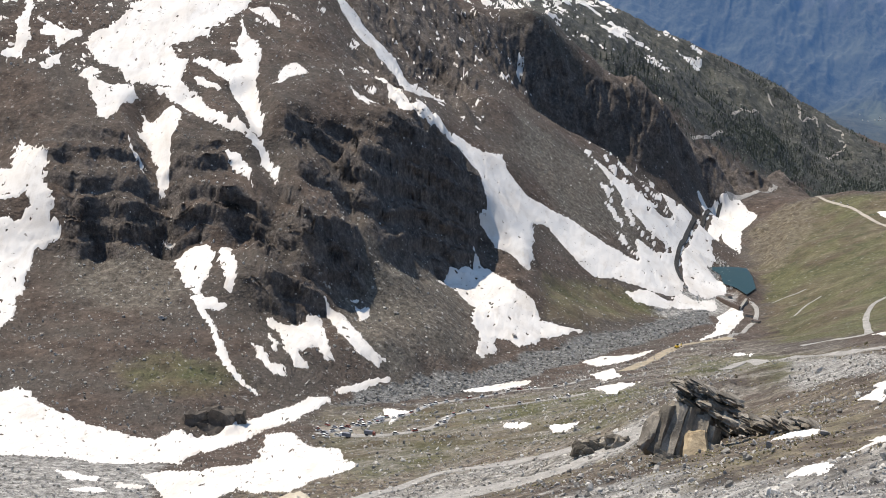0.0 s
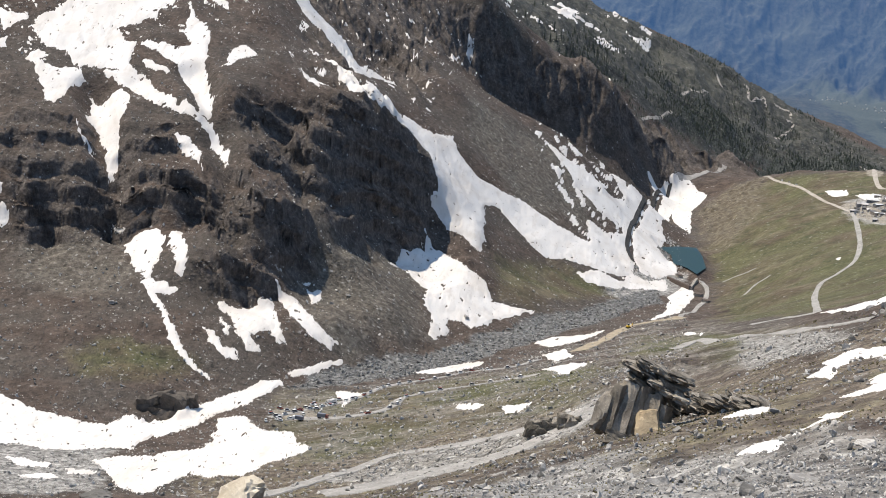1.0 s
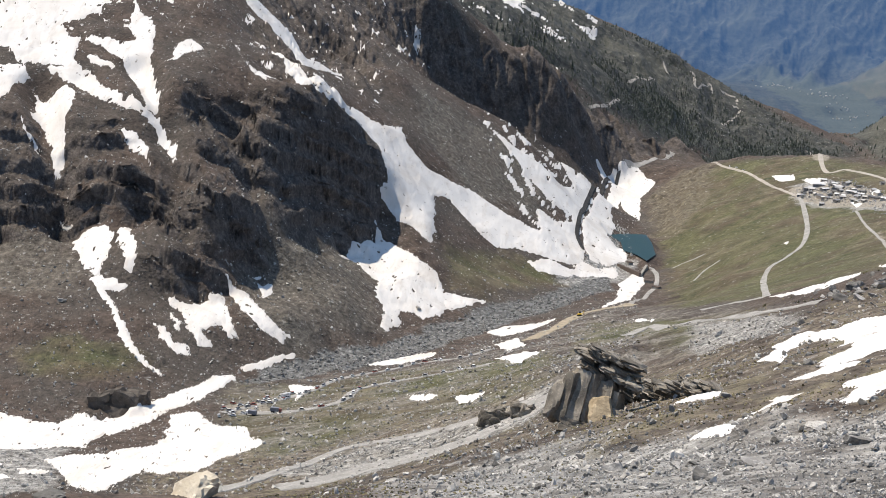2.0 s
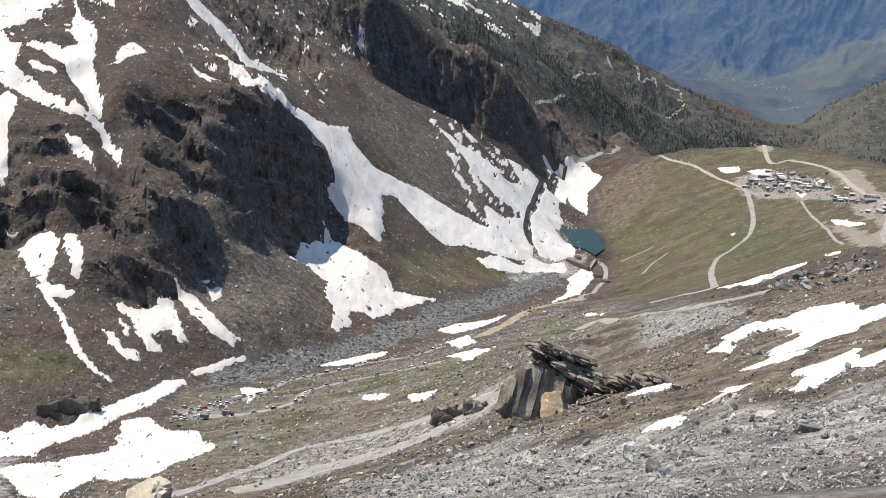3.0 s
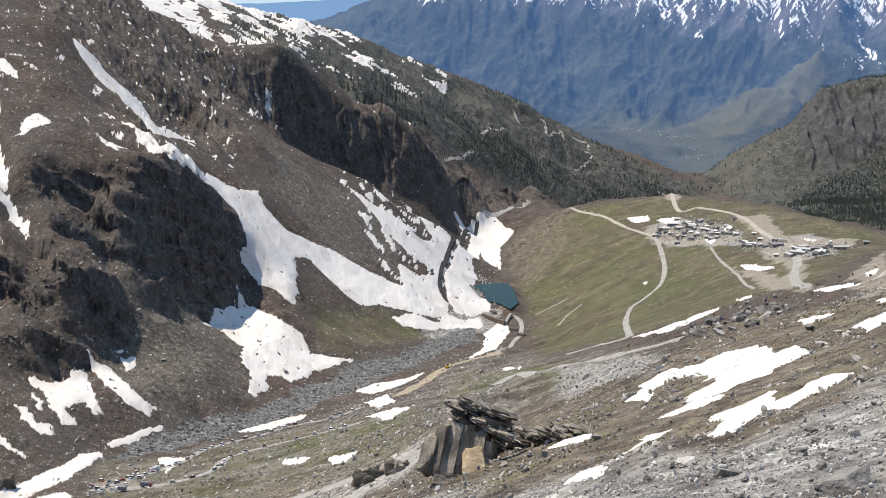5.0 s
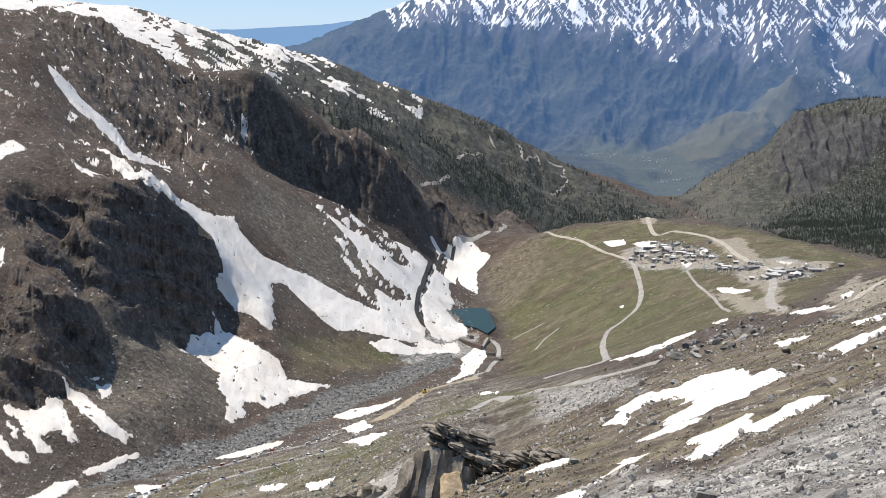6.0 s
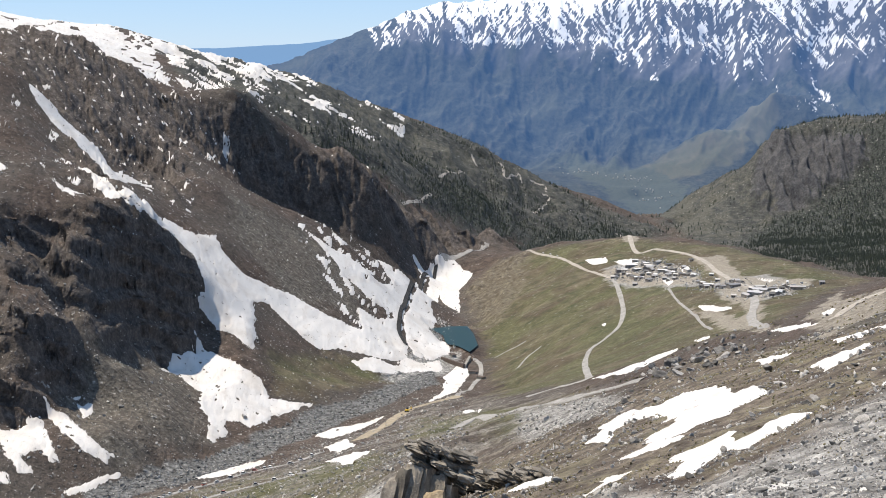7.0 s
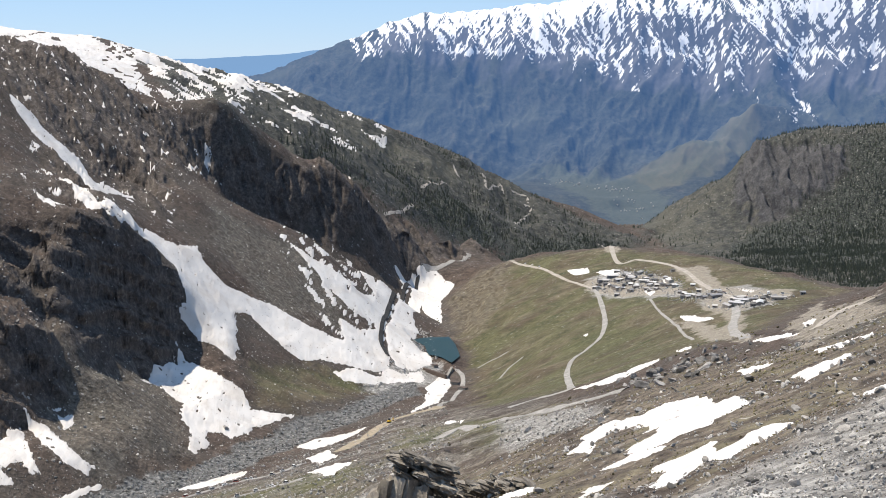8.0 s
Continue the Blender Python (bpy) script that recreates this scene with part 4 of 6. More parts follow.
def add_far_snow():
    """Snow on the crests and in the couloirs of the distant range, 0 to 1."""
    out = np.zeros(GR.shape)
    far = GR > 4300
    slope = np.where(far, GZ / GR, -1)
    below = ((slope.max(1, keepdims=True) - slope) * 1000)[far]
    x, y, z = GX[far], GY[far], GZ[far]
    deg = np.degrees(GA[far])
    closed, reach = np.interp(deg, FAR_AT, FAR_CLOSED), np.interp(deg, FAR_AT, FAR_REACH)
    below = below * (1 + 0.5 * fbm(x, z, 130, 3, 68)) + 3 * fbm(x, z, 30, 3, 67)
    # couloirs lean one way on one flank of a spur and the other way on the other
    flank = smooth(-0.05, 0.05, far_ribs(x + 14, y) - far_ribs(x - 14, y))
    bend = 11 * fbm(x, z, 60, 3, 64)
    west = ridged(x - 0.75 * z + bend, z * 0.11, 14, 3, 62, 0.62)
    east = ridged(x + 0.75 * z + bend, z * 0.11, 15, 3, 66, 0.62)
    down = ridged(x + 1.5 * bend, z * 0.13, 23, 3, 69, 0.6)
    streak = 0.62 * np.maximum(west - 0.45 * (1 - flank), east - 0.45 * flank) + 0.42 * down + 0.10 * fbm(x, z, 22, 3, 70, 0.6)
    hollow = 0.45 - far_ribs(x, y)
    rank = -streak - 0.35 * hollow
    # its place among all values, evenly from 0 to 1
    rank = np.interp(rank, np.quantile(rank[::37], np.linspace(0, 1, 41)), np.linspace(0, 1, 41))
    much = np.where(below < closed, 0.90 - 0.25 * below / np.maximum(closed, 0.1), 0.56 - 0.46 * (below - closed) / np.maximum(reach - closed, 1.0))
    much = np.where((below > reach) | (reach < 1), -0.5, much)
    out[far] = smooth(-0.20, 0.20, much - rank)
    return out


def build_ground():
    r = (GR[:-1, :-1] + GR[1:, 1:]) / 2
    verts = np.stack([GX, GY, GZ], -1).reshape(-1, 3)
    crag, wall = zone(GA, GU, ("crag",), 18, 14), zone(GA, GU, ("wall",), 12, 10)
    dome = zone(GA, GU, ("dome",), 18, 14)
    masks = {"rock": np.maximum(0.9 * zone(GA, GU, ("spur_cliff",), 18, 14), np.maximum(np.maximum(crag * (0.62 + 0.36 * STEEP), dome * (0.12 + 0.75 * STEEP)), wall * (0.20 + 0.80 * STEEP))), "forest": zone(GA, GU, ("forest",), 60, 30), "bare": zone(GA, GU, ("bare",), 40, 25)}
    for key in ("grass", "gravel", "talus", "dirt", "soil", "bed", "dark_wood", "scar", "wash"):
        masks[key] = zone(GA, GU, (key,), {"gravel": 14, "bed": 9, "dirt": 9, "dark_wood": 50}.get(key, 30), 10)
    near = r < 3790
    used, quads = cells_of(near)
    ground = link_mesh("ground", verts[used], quads, GROUND)
    for key, v in masks.items():
        give(ground, key, v.ravel()[used])
    tagged(ground, "brown rocky mountain valley with grassy hill and scree", "ground", kind="structure")
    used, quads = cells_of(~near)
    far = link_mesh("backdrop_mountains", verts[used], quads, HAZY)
    give(far, "bare", masks["bare"].ravel()[used])
    give(far, "fields", zone(GA, GU, ("fields",), 40, 20).ravel()[used])
    give(far, "far_snow", zone(GA, GU, ("far_snow",), 60, 40).ravel()[used])
    # strength of the imitated haze, by distance
    give(far, "haze_glow", smooth(4150, 4620, GR).ravel()[used])
    give(far, "snow", add_far_snow().ravel()[used])
    tagged(far, "blue hazy snow-capped mountain range across the valley", "mountain", kind="structure")
    return ground


build_ground()


# ---------------------------------------------------------------- snow
def snow_mesh(name, depth, first=0, material=SNOW):
    """A layer of snow on the sheet wherever depth (metres) is positive; its rim dips under the ground. first: depth's first column."""
    wet = depth > 0
    some = wet[:-1, :-1] | wet[1:, :-1] | wet[:-1, 1:] | wet[1:, 1:]
    if not some.any():
        return None
    used, quads = cells_of(some)
    i, j = used // ROWS + first, used % ROWS
    return link_mesh(name, np.stack([GX[i, j], GY[i, j], GZ[i, j] + depth.ravel()[used]], 1), quads, material)


def columns(points, pad=0.012):
    """The sheet's columns that the points lie in."""
    az = polar(points)[0]
    return max(0, np.searchsorted(AZ, az.min() - pad)), min(len(AZ), np.searchsorted(AZ, az.max() + pad))


SNOW_OUTLINES = []


def snow_patch(thick, rough, outline, label="patch of old white snow on the slope"):
    rough = rough * 1.5
    i, j = columns(outline)
    d = inside(GA[i:j], GU[i:j], outline, rough, seed=len(outline), wave=rough * 6)
    soft = np.maximum(0.8, GR[i:j] * 0.0012)
    SNOW_OUTLINES.append(outline)
    d = d + 0.7 * rough * fbm(GX[i:j], GY[i:j], 6 * GR[i:j].mean() / 1400, 4, 77, 0.65) * (d > -3 * rough)
    # stones that stick out
    holes = fbm(GX[i:j], GY[i:j], 9 * GR[i:j].mean() / 1400, 4, 78, 0.6)
    d = np.where(holes > 0.54, np.minimum(d, (0.54 - holes) * 12), d)
    ob = snow_mesh("snow_patch", np.clip(d / soft, -1, 1) * thick * 0.5, i)
    if ob:
        tagged(ob, label, "snow patch", "snow patches on the slopes")


snow_patch(1.5, 3, [(-455, 891), (-418, 918), (-410, 935), (-377, 902), (-348, 887), (-314, 875), (-297, 889), (-292, 906), (-283, 896), (-262, 933), (-256, 952), (-245, 982), (-222, 1027), (-217, 1019), (-231, 959), (-248, 895), (-258, 857), (-265, 817), (-297, 801), (-332, 804), (-360, 790), (-396, 776)])
snow_patch(1, 2.5, [(-231, 886), (-239, 910), (-222, 922), (-211, 892), (-198, 873), (-184, 872), (-159, 818), (-168, 801), (-179, 779), (-180, 750), (-197, 742), (-211, 759), (-214, 733), (-216, 712), (-217, 697), (-242, 722), (-259, 759), (-274, 782), (-260, 796), (-246, 802), (-238, 819), (-224, 828), (-225, 852)])
snow_patch(0.7, 2, [(-319, 770), (-308, 770), (-289, 764), (-287, 755), (-303, 751)])
snow_patch(0.7, 2, [(-299, 733), (-286, 739), (-271, 729), (-287, 725)])
snow_patch(0.7, 2, [(-279, 752), (-260, 753), (-258, 743), (-273, 743)])
snow_patch(1.5, 5, [(-597, 1240), (-539, 1203), (-558, 1267), (-519, 1213), (-503, 1193), (-486, 1160), (-471, 1154), (-474, 1153), (-493, 1142), (-488, 1116), (-477, 1086), (-468, 1028), (-474, 986), (-542, 1127), (-520, 1160), (-507, 1173), (-514, 1179), (-535, 1173), (-558, 1159)])
snow_patch(1, 3, [(-655, 1492), (-648, 1494), (-620, 1422), (-610, 1379), (-629, 1382), (-628, 1405)])
snow_patch(1.5, 5, [(-551, 1483), (-547, 1529), (-533, 1575), (-460, 1618), (-443, 1569), (-454, 1519), (-457, 1474), (-482, 1446), (-478, 1425), (-458, 1415), (-456, 1383), (-443, 1364), (-473, 1366), (-492, 1365), (-536, 1392), (-560, 1412), (-562, 1445)])
snow_patch(1.2, 4, [(-471, 1366), (-445, 1370), (-434, 1368), (-403, 1329), (-388, 1309), (-381, 1318), (-368, 1308), (-353, 1300), (-338, 1287), (-326, 1273), (-327, 1257), (-339, 1277), (-358, 1292), (-370, 1300), (-380, 1301), (-389, 1302), (-409, 1310), (-440, 1339)])
snow_patch(1.2, 3, [(-456, 1568), (-426, 1494), (-405, 1471), (-394, 1432), (-385, 1394), (-363, 1335), (-352, 1306), (-367, 1306), (-380, 1341), (-394, 1369), (-415, 1395), (-436, 1408), (-458, 1417), (-467, 1418), (-447, 1423), (-420, 1420), (-409, 1428), (-424, 1454), (-434, 1502)])
snow_patch(1, 3, [(-542, 1380), (-526, 1376), (-535, 1367), (-519, 1357), (-510, 1356), (-494, 1362), (-483, 1352), (-491, 1332), (-489, 1288), (-500, 1294), (-520, 1332), (-532, 1356), (-547, 1364)])
snow_patch(1, 3, [(-475, 1341), (-462, 1333), (-447, 1344), (-433, 1322), (-427, 1287), (-419, 1250), (-416, 1243), (-416, 1227), (-420, 1232), (-425, 1237), (-438, 1264), (-451, 1285), (-462, 1288)])
snow_patch(1, 2, [(-404, 1196), (-394, 1187), (-390, 1183), (-397, 1185)])
snow_patch(1, 2, [(-466, 1273), (-447, 1244), (-436, 1239), (-441, 1238), (-448, 1239)])
snow_patch(1, 1.5, [(-444, 1236), (-437, 1237), (-438, 1235), (-443, 1235)])
snow_patch(1, 3, [(-381, 1278), (-364, 1274), (-353, 1261), (-340, 1235), (-351, 1247), (-368, 1262)])
snow_patch(1, 2, [(-447, 1390), (-435, 1390), (-413, 1378), (-414, 1373), (-438, 1380)])
snow_patch(1, 3, [(-618, 1453), (-588, 1439), (-572, 1443), (-577, 1425), (-587, 1408), (-598, 1428), (-612, 1432)])
snow_patch(1, 3, [(-589, 1368), (-576, 1398), (-572, 1378), (-584, 1361)])
snow_patch(1, 2, [(-445, 1562), (-423, 1574), (-400, 1533), (-420, 1541)])
snow_patch(1, 1, [(-404, 1576), (-399, 1579), (-384, 1569), (-388, 1565)])
snow_patch(1, 2, [(-366, 1381), (-371, 1432), (-362, 1449), (-346, 1434), (-357, 1419)])
snow_patch(1, 2, [(-384, 1695), (-407, 1847), (-354, 1704), (-314, 1710), (-294, 1684), (-285, 1704), (-264, 1732), (-258, 1739), (-259, 1727), (-276, 1688), (-279, 1601), (-299, 1624), (-317, 1646), (-346, 1658)])
snow_patch(1, 2.5, [(-304, 1537), (-279, 1525), (-252, 1466), (-233, 1491), (-232, 1629), (-219, 1474), (-236, 1449), (-252, 1436), (-273, 1463)])
snow_patch(1.5, 3, [(-225, 1510), (-232, 1630), (-204, 1644), (-183, 1679), (-174, 1652), (-155, 1642), (-136, 1596), (-126, 1488), (-128, 1472), (-150, 1485), (-181, 1491), (-179, 1504), (-198, 1583), (-208, 1495), (-217, 1477)])
snow_patch(1.2, 3, [(-179, 1468), (-172, 1452), (-158, 1443), (-130, 1416), (-115, 1406), (-103, 1374), (-83, 1390), (-68, 1410), (-77, 1376), (-99, 1333), (-115, 1294), (-124, 1304), (-134, 1293), (-133, 1256), (-139, 1228), (-144, 1229), (-148, 1283), (-159, 1297), (-161, 1335), (-188, 1370), (-203, 1347), (-195, 1415), (-180, 1443)])
snow_patch(1.3, 2, [(-188, 1666), (-167, 1652), (-153, 1644), (-102, 1675), (-77, 1677), (-55, 1683), (-26, 1689), (-29, 1763), (-8, 1761), (12, 1811), (-16, 1805), (-44, 1822), (-65, 1849), (-88, 1876), (-106, 1889), (-74, 1883), (-46, 1892), (-10, 1907), (11, 1948), (-4, 2007), (-29, 2203), (-50, 2198), (-21, 2203), (11, 2029), (58, 2241), (30, 1944), (21, 1817), (19, 1742), (28, 1724), (22, 1664), (0, 1634), (-25, 1620), (-49, 1609), (-72, 1589), (-97, 1602), (-123, 1624), (-140, 1601), (-156, 1612), (-173, 1635)])
snow_patch(1, 3, [(-36, 1594), (-12, 1625), (12, 1629), (12, 1608), (-6, 1589), (-26, 1582)])
snow_patch(1.5, 2, [(78, 2364), (109, 2380), (134, 2333), (122, 2263), (107, 2213), (102, 2044), (87, 2105), (79, 2207), (60, 1989), (66, 1930), (53, 1838), (60, 1812), (76, 1804), (75, 1754), (51, 1701), (31, 1694), (25, 1746), (22, 1811), (34, 1944), (63, 2234), (78, 2351)])
snow_patch(1, 5, [(18, 1667), (44, 1680), (61, 1714), (65, 1659), (43, 1640), (18, 1615), (6, 1610)], "broken dirty snow and ice below the pool")
snow_patch(1, 2, [(42, 2302), (73, 2359), (81, 2354), (58, 2241), (50, 2260)])
snow_patch(1, 3, [(-386, 1167), (-381, 1177), (-360, 1181), (-352, 1167), (-346, 1131), (-346, 1108), (-359, 1119)])
snow_patch(1, 3, [(-352, 1178), (-342, 1187), (-324, 1133), (-321, 1114), (-328, 1119), (-341, 1146)])
snow_patch(1, 2.5, [(-354, 1108), (-322, 1107), (-322, 1101), (-333, 1090), (-314, 1055), (-299, 1028), (-279, 1002), (-259, 985), (-272, 992), (-293, 1005), (-308, 1030), (-318, 1053), (-338, 1087)])
snow_patch(1, 3, [(-295, 1116), (-277, 1117), (-258, 1150), (-248, 1117), (-241, 1097), (-231, 1079), (-238, 1075), (-247, 1086), (-255, 1064), (-244, 1052), (-249, 1044), (-265, 1061), (-278, 1096)])
snow_patch(1, 2.5, [(-288, 1054), (-281, 1053), (-268, 1034), (-260, 1041), (-255, 1027), (-264, 1022), (-277, 1032)])
snow_patch(1, 2, [(-287, 1090), (-283, 1089), (-267, 1054), (-271, 1053)])
snow_patch(1, 2.5, [(-258, 1161), (-245, 1159), (-227, 1140), (-218, 1126), (-205, 1119), (-197, 1119), (-203, 1106), (-217, 1106), (-228, 1112), (-242, 1133)])
snow_patch(1, 2, [(-241, 1192), (-231, 1209), (-229, 1194), (-230, 1164)])
snow_patch(1, 1.5, [(-247, 1196), (-241, 1207), (-240, 1203), (-246, 1195)])
snow_patch(0.7, 2, [(-183, 1022), (-174, 1020), (-160, 1008), (-163, 971), (-162, 932), (-173, 985)])
snow_patch(0.7, 2, [(-89, 904), (-68, 882), (-72, 868), (-83, 882)])
snow_patch(0.7, 2, [(-56, 856), (-39, 842), (-43, 814), (-51, 826)])
snow_patch(0.8, 2, [(-223, 1042), (-194, 1105), (-192, 1096), (-207, 1064), (-218, 1037)])
snow_patch(0.8, 2, [(-144, 1116), (-118, 1156), (-93, 1181), (-93, 1146), (-118, 1118)])
snow_patch(0.8, 2, [(-61, 1274), (-43, 1311), (-18, 1306), (2, 1342), (-8, 1287), (-27, 1255), (-40, 1231)])
snow_patch(0.8, 2, [(-48, 1152), (-29, 1182), (-23, 1088), (-35, 1071)])
snow_patch(0.8, 2, [(-42, 1017), (-21, 1004), (-8, 985), (-20, 960), (-23, 945)])
snow_patch(1, 2, [(64, 1633), (82, 1696), (94, 1672), (80, 1579), (65, 1479), (37, 1386), (58, 1533)])
snow_patch(1, 1.5, [(-238, 2043), (-222, 2098), (-230, 2050)])
snow_patch(1, 1.5, [(-220, 2135), (-212, 2135), (-213, 2114), (-220, 2113)])
snow_patch(0.6, 1, [(143, 1053), (157, 1020), (168, 975), (208, 1069), (182, 944), (161, 935), (148, 964)])
snow_patch(0.6, 1, [(229, 1119), (242, 1122), (198, 923)])
snow_patch(0.6, 1, [(274, 2084), (297, 2048), (295, 2008), (276, 2028)])
snow_patch(0.6, 1, [(300, 2002), (323, 1973), (325, 1939), (306, 1954)])
snow_patch(0.6, 1, [(311, 1505), (319, 1469), (311, 1351), (301, 1372), (306, 1458)])
snow_patch(0.6, 1, [(326, 1791), (335, 1753), (323, 1728)])
snow_patch(0.6, 1, [(210, 728), (215, 718), (196.4, 661.3), (193.6, 664.6)])
snow_patch(0.6, 1, [(188, 742), (191, 715), (181.1, 624), (176.7, 662.3)])
snow_patch(0.6, 1, [(356, 1835), (365, 1829), (361, 1791), (352, 1795)])
snow_patch(0.6, 1, [(399, 1640), (413, 1601), (402, 1580)])
snow_patch(0.6, 1, [(59, 1178), (70, 1072), (65, 1056), (58, 1117)])
snow_patch(0.6, 1, [(231, 1624), (236, 1613), (231, 1596)])
snow_patch(0.5, 1, [(30.3, 222.4), (45.5, 310.5), (53.1, 321.3), (53.1, 294), (60.3, 301.2), (61.8, 273.6), (51.1, 200.1), (48.2, 196.6), (42.3, 183.3), (38.7, 180), (34.5, 179.3), (33.2, 177.9), (30.2, 180.4), (39.4, 206.3), (42.9, 227.9), (44.3, 273.9), (31.4, 214.1)])
snow_patch(0.5, 0.8, [(27.6, 172.3), (30.9, 178.3), (34.4, 177.4), (34.7, 173.6), (31.2, 165.3), (29, 167)])
snow_patch(0.45, 0.7, [(24.6, 129.6), (29.6, 149.4), (30.4, 156.6), (32.6, 157), (35.4, 159), (37.3, 159.5), (35.1, 152.4), (36.8, 152.3), (39.8, 154.8), (43, 157.9), (44.5, 152.9), (38.1, 139.9), (37.3, 145.1), (33.5, 136.2), (32.8, 144.8), (27.8, 130.3), (25.7, 125.7), (24.2, 125.7)])
snow_patch(0.5, 1, [(82.3, 332.7), (81.2, 301), (76, 296.9), (75.8, 308.4)])
snow_patch(0.5, 0.8, [(70.5, 248.2), (75.3, 249.6), (76.4, 234.8), (67.5, 215.5), (58, 197.2)])
snow_patch(0.5, 0.8, [(92.5, 311.7), (96.7, 301.9), (99.1, 300.8), (84.9, 268.2), (87.2, 289.3)])
snow_patch(0.5, 0.8, [(97.9, 297.9), (102.2, 300.8), (93.6, 282.2)])
snow_patch(0.4, 0.6, [(51.1, 154.6), (53.9, 155.1), (55.7, 151.8), (47.5, 129.4), (48.5, 145.5)])
snow_patch(0.5, 0.8, [(15.1, 184), (19, 187.1), (21.6, 184.4), (18.8, 178.1), (15.6, 180.2)])
snow_patch(0.5, 0.8, [(17.4, 136), (22.1, 158), (25.8, 158.7), (22.2, 150.9), (19.9, 146.4)])
snow_patch(0.5, 0.7, [(12.7, 135.3), (15.4, 144.8), (16.6, 131.6), (14.5, 127.3)])
snow_patch(1, 1.5, [(-333, 1479), (-327, 1473), (-315, 1461), (-319, 1458)])
snow_patch(1, 1.5, [(-310, 1450), (-298, 1435), (-280, 1448), (-281, 1408), (-298, 1421)])


# how much snow lies on the shoulder, and down to what slope under the eye, by bearing in degrees
SHARE_AT = (-20.0, -13.0, -10.0, -6.5, -3.5, -1.8, 1.1, 3.5)
SHARE = (0.98, 0.96, 0.84, 0.54, 0.32, 0.18, 0.0, 0.0)
LINE = (0.0, -0.003, -0.008, -0.028, -0.040, -0.046, -0.070, -0.080)


def shoulder_snow(az, slope):
    deg = np.degrees(az)
    line = np.interp(deg, SHARE_AT, LINE)
    return np.interp(deg, SHARE_AT, SHARE) * smooth(line - 0.012, line + 0.012, slope)


def snow_remnants():
    """Broken snow on the high shoulder and in the crags."""
    high = zone(GA, GU, ("upper_snow",), 40, 30)
    crag = zone(GA, GU, ("crag",), 18, 14)
    # long stripes that follow the fall of the shoulder
    fall, over = 0.88 * GX - 0.47 * GZ, 0.47 * GX + 0.88 * GZ
    over = over + 9 * fbm(GX, GY, 90, 3, 80)
    n = 0.9 * fbm(fall * 0.10, over, 8, 4, 81, 0.55) + 0.24 * fbm(fall * 0.5, over, 50, 3, 82)
    much = shoulder_snow(GA, GZ / GR) * smooth(3230, 3080, GR * (1 + 0.02 * smooth(-4, -9, np.degrees(GA))) - 400 * smooth(-4, -9, np.degrees(GA)))
    shoulder = (GR > 2200) & (GR < 3300)
    d = np.where(shoulder, np.where(much > 0.02, 2.0 * n + 1.25 * much - 0.55, -1), -1)
    small = fbm(GX, GY, 14, 5, 83, 0.66)
    d = np.maximum(d, np.where((GR > 1000) & (GR < 2350), np.maximum(crag * 0.9, high) * (small - 0.41 - 0.5 * STEEP), -1))
    fleck = zone(GA, GU, ("fleck",), 12, 10)
    d = np.maximum(d, np.where(fleck > 0.05, fleck * (fbm(0.75 * GX + 0.2 * GY, 0.35 * GY - 0.3 * GX, 9, 4, 84, 0.66) - 0.34), -1))
    ob = snow_mesh("snow_remnants", np.clip(d * 9, -1, 1) * 1.0)
    tagged(ob, "scattered remnants of white snow on high slopes", "snow", kind="stuff")


snow_remnants()


# ---------------------------------------------------------------- helpers for things
def ground_at(x, y):
    x, y = np.atleast_1d(np.asarray(x, float)), np.atleast_1d(np.asarray(y, float))
    return height(np.arctan2(x, y), np.log(np.hypot(x, y)))


def on_ground(p, dz=0.0):
    return Vector((p[0], p[1], float(ground_at(p[0], p[1])[0]) + dz))


def part(name, bm, material, parent=None, label="", smooth_faces=False):
    """One mesh object from a bmesh, under a thing or a part."""
    me = bpy.data.meshes.new(name)
    for f in bm.faces:
        f.smooth = smooth_faces
    bm.to_mesh(me)
    bm.free()
    me.materials.append(material)
    ob = new(name, me)
    ob.parent = parent
    return tagged(ob, label)


def box(sx, sy, sz, x=0, y=0, z=0, taper=1.0, bevel=0.0, turn=None):
    """A box standing on z, its top narrowed by taper."""
    bm = bmesh.new()
    bmesh.ops.create_cube(bm, size=1)
    for v in bm.verts:
        k = taper if v.co.z > 0 else 1
        v.co = Vector((v.co.x * sx * k, v.co.y * sy * k, (v.co.z + 0.5) * sz))
    if bevel:
        bmesh.ops.bevel(bm, geom=bm.edges[:], offset=bevel, segments=1, affect="EDGES")
    m = Matrix.Translation((x, y, z)) @ (turn or Matrix())
    bmesh.ops.transform(bm, matrix=m, verts=bm.verts)
    return bm


def wheel(radius, width, x, y, z):
    bm = bmesh.new()
    bmesh.ops.create_cone(bm, cap_ends=True, segments=12, radius1=radius, radius2=radius, depth=width)
    bmesh.ops.transform(bm, matrix=Matrix.Translation((x, y, z)) @ Matrix.Rotation(radians(90), 4, "X"), verts=bm.verts)
    return bm


def tri_mesh(name, verts, tris, material):
    me = bpy.data.meshes.new(name)
    me.vertices.add(len(verts))
    me.vertices.foreach_set("co", np.ascontiguousarray(verts, np.float32).ravel())
    me.loops.add(tris.size)
    me.loops.foreach_set("vertex_index", np.ascontiguousarray(tris, np.int32).ravel())
    me.polygons.add(len(tris))
    me.polygons.foreach_set("loop_start", np.arange(0, tris.size, 3, dtype=np.int32))
    me.polygons.foreach_set("use_smooth", np.zeros(len(tris), bool))
    me.update()
    me.materials.append(material)
    return new(name, me)


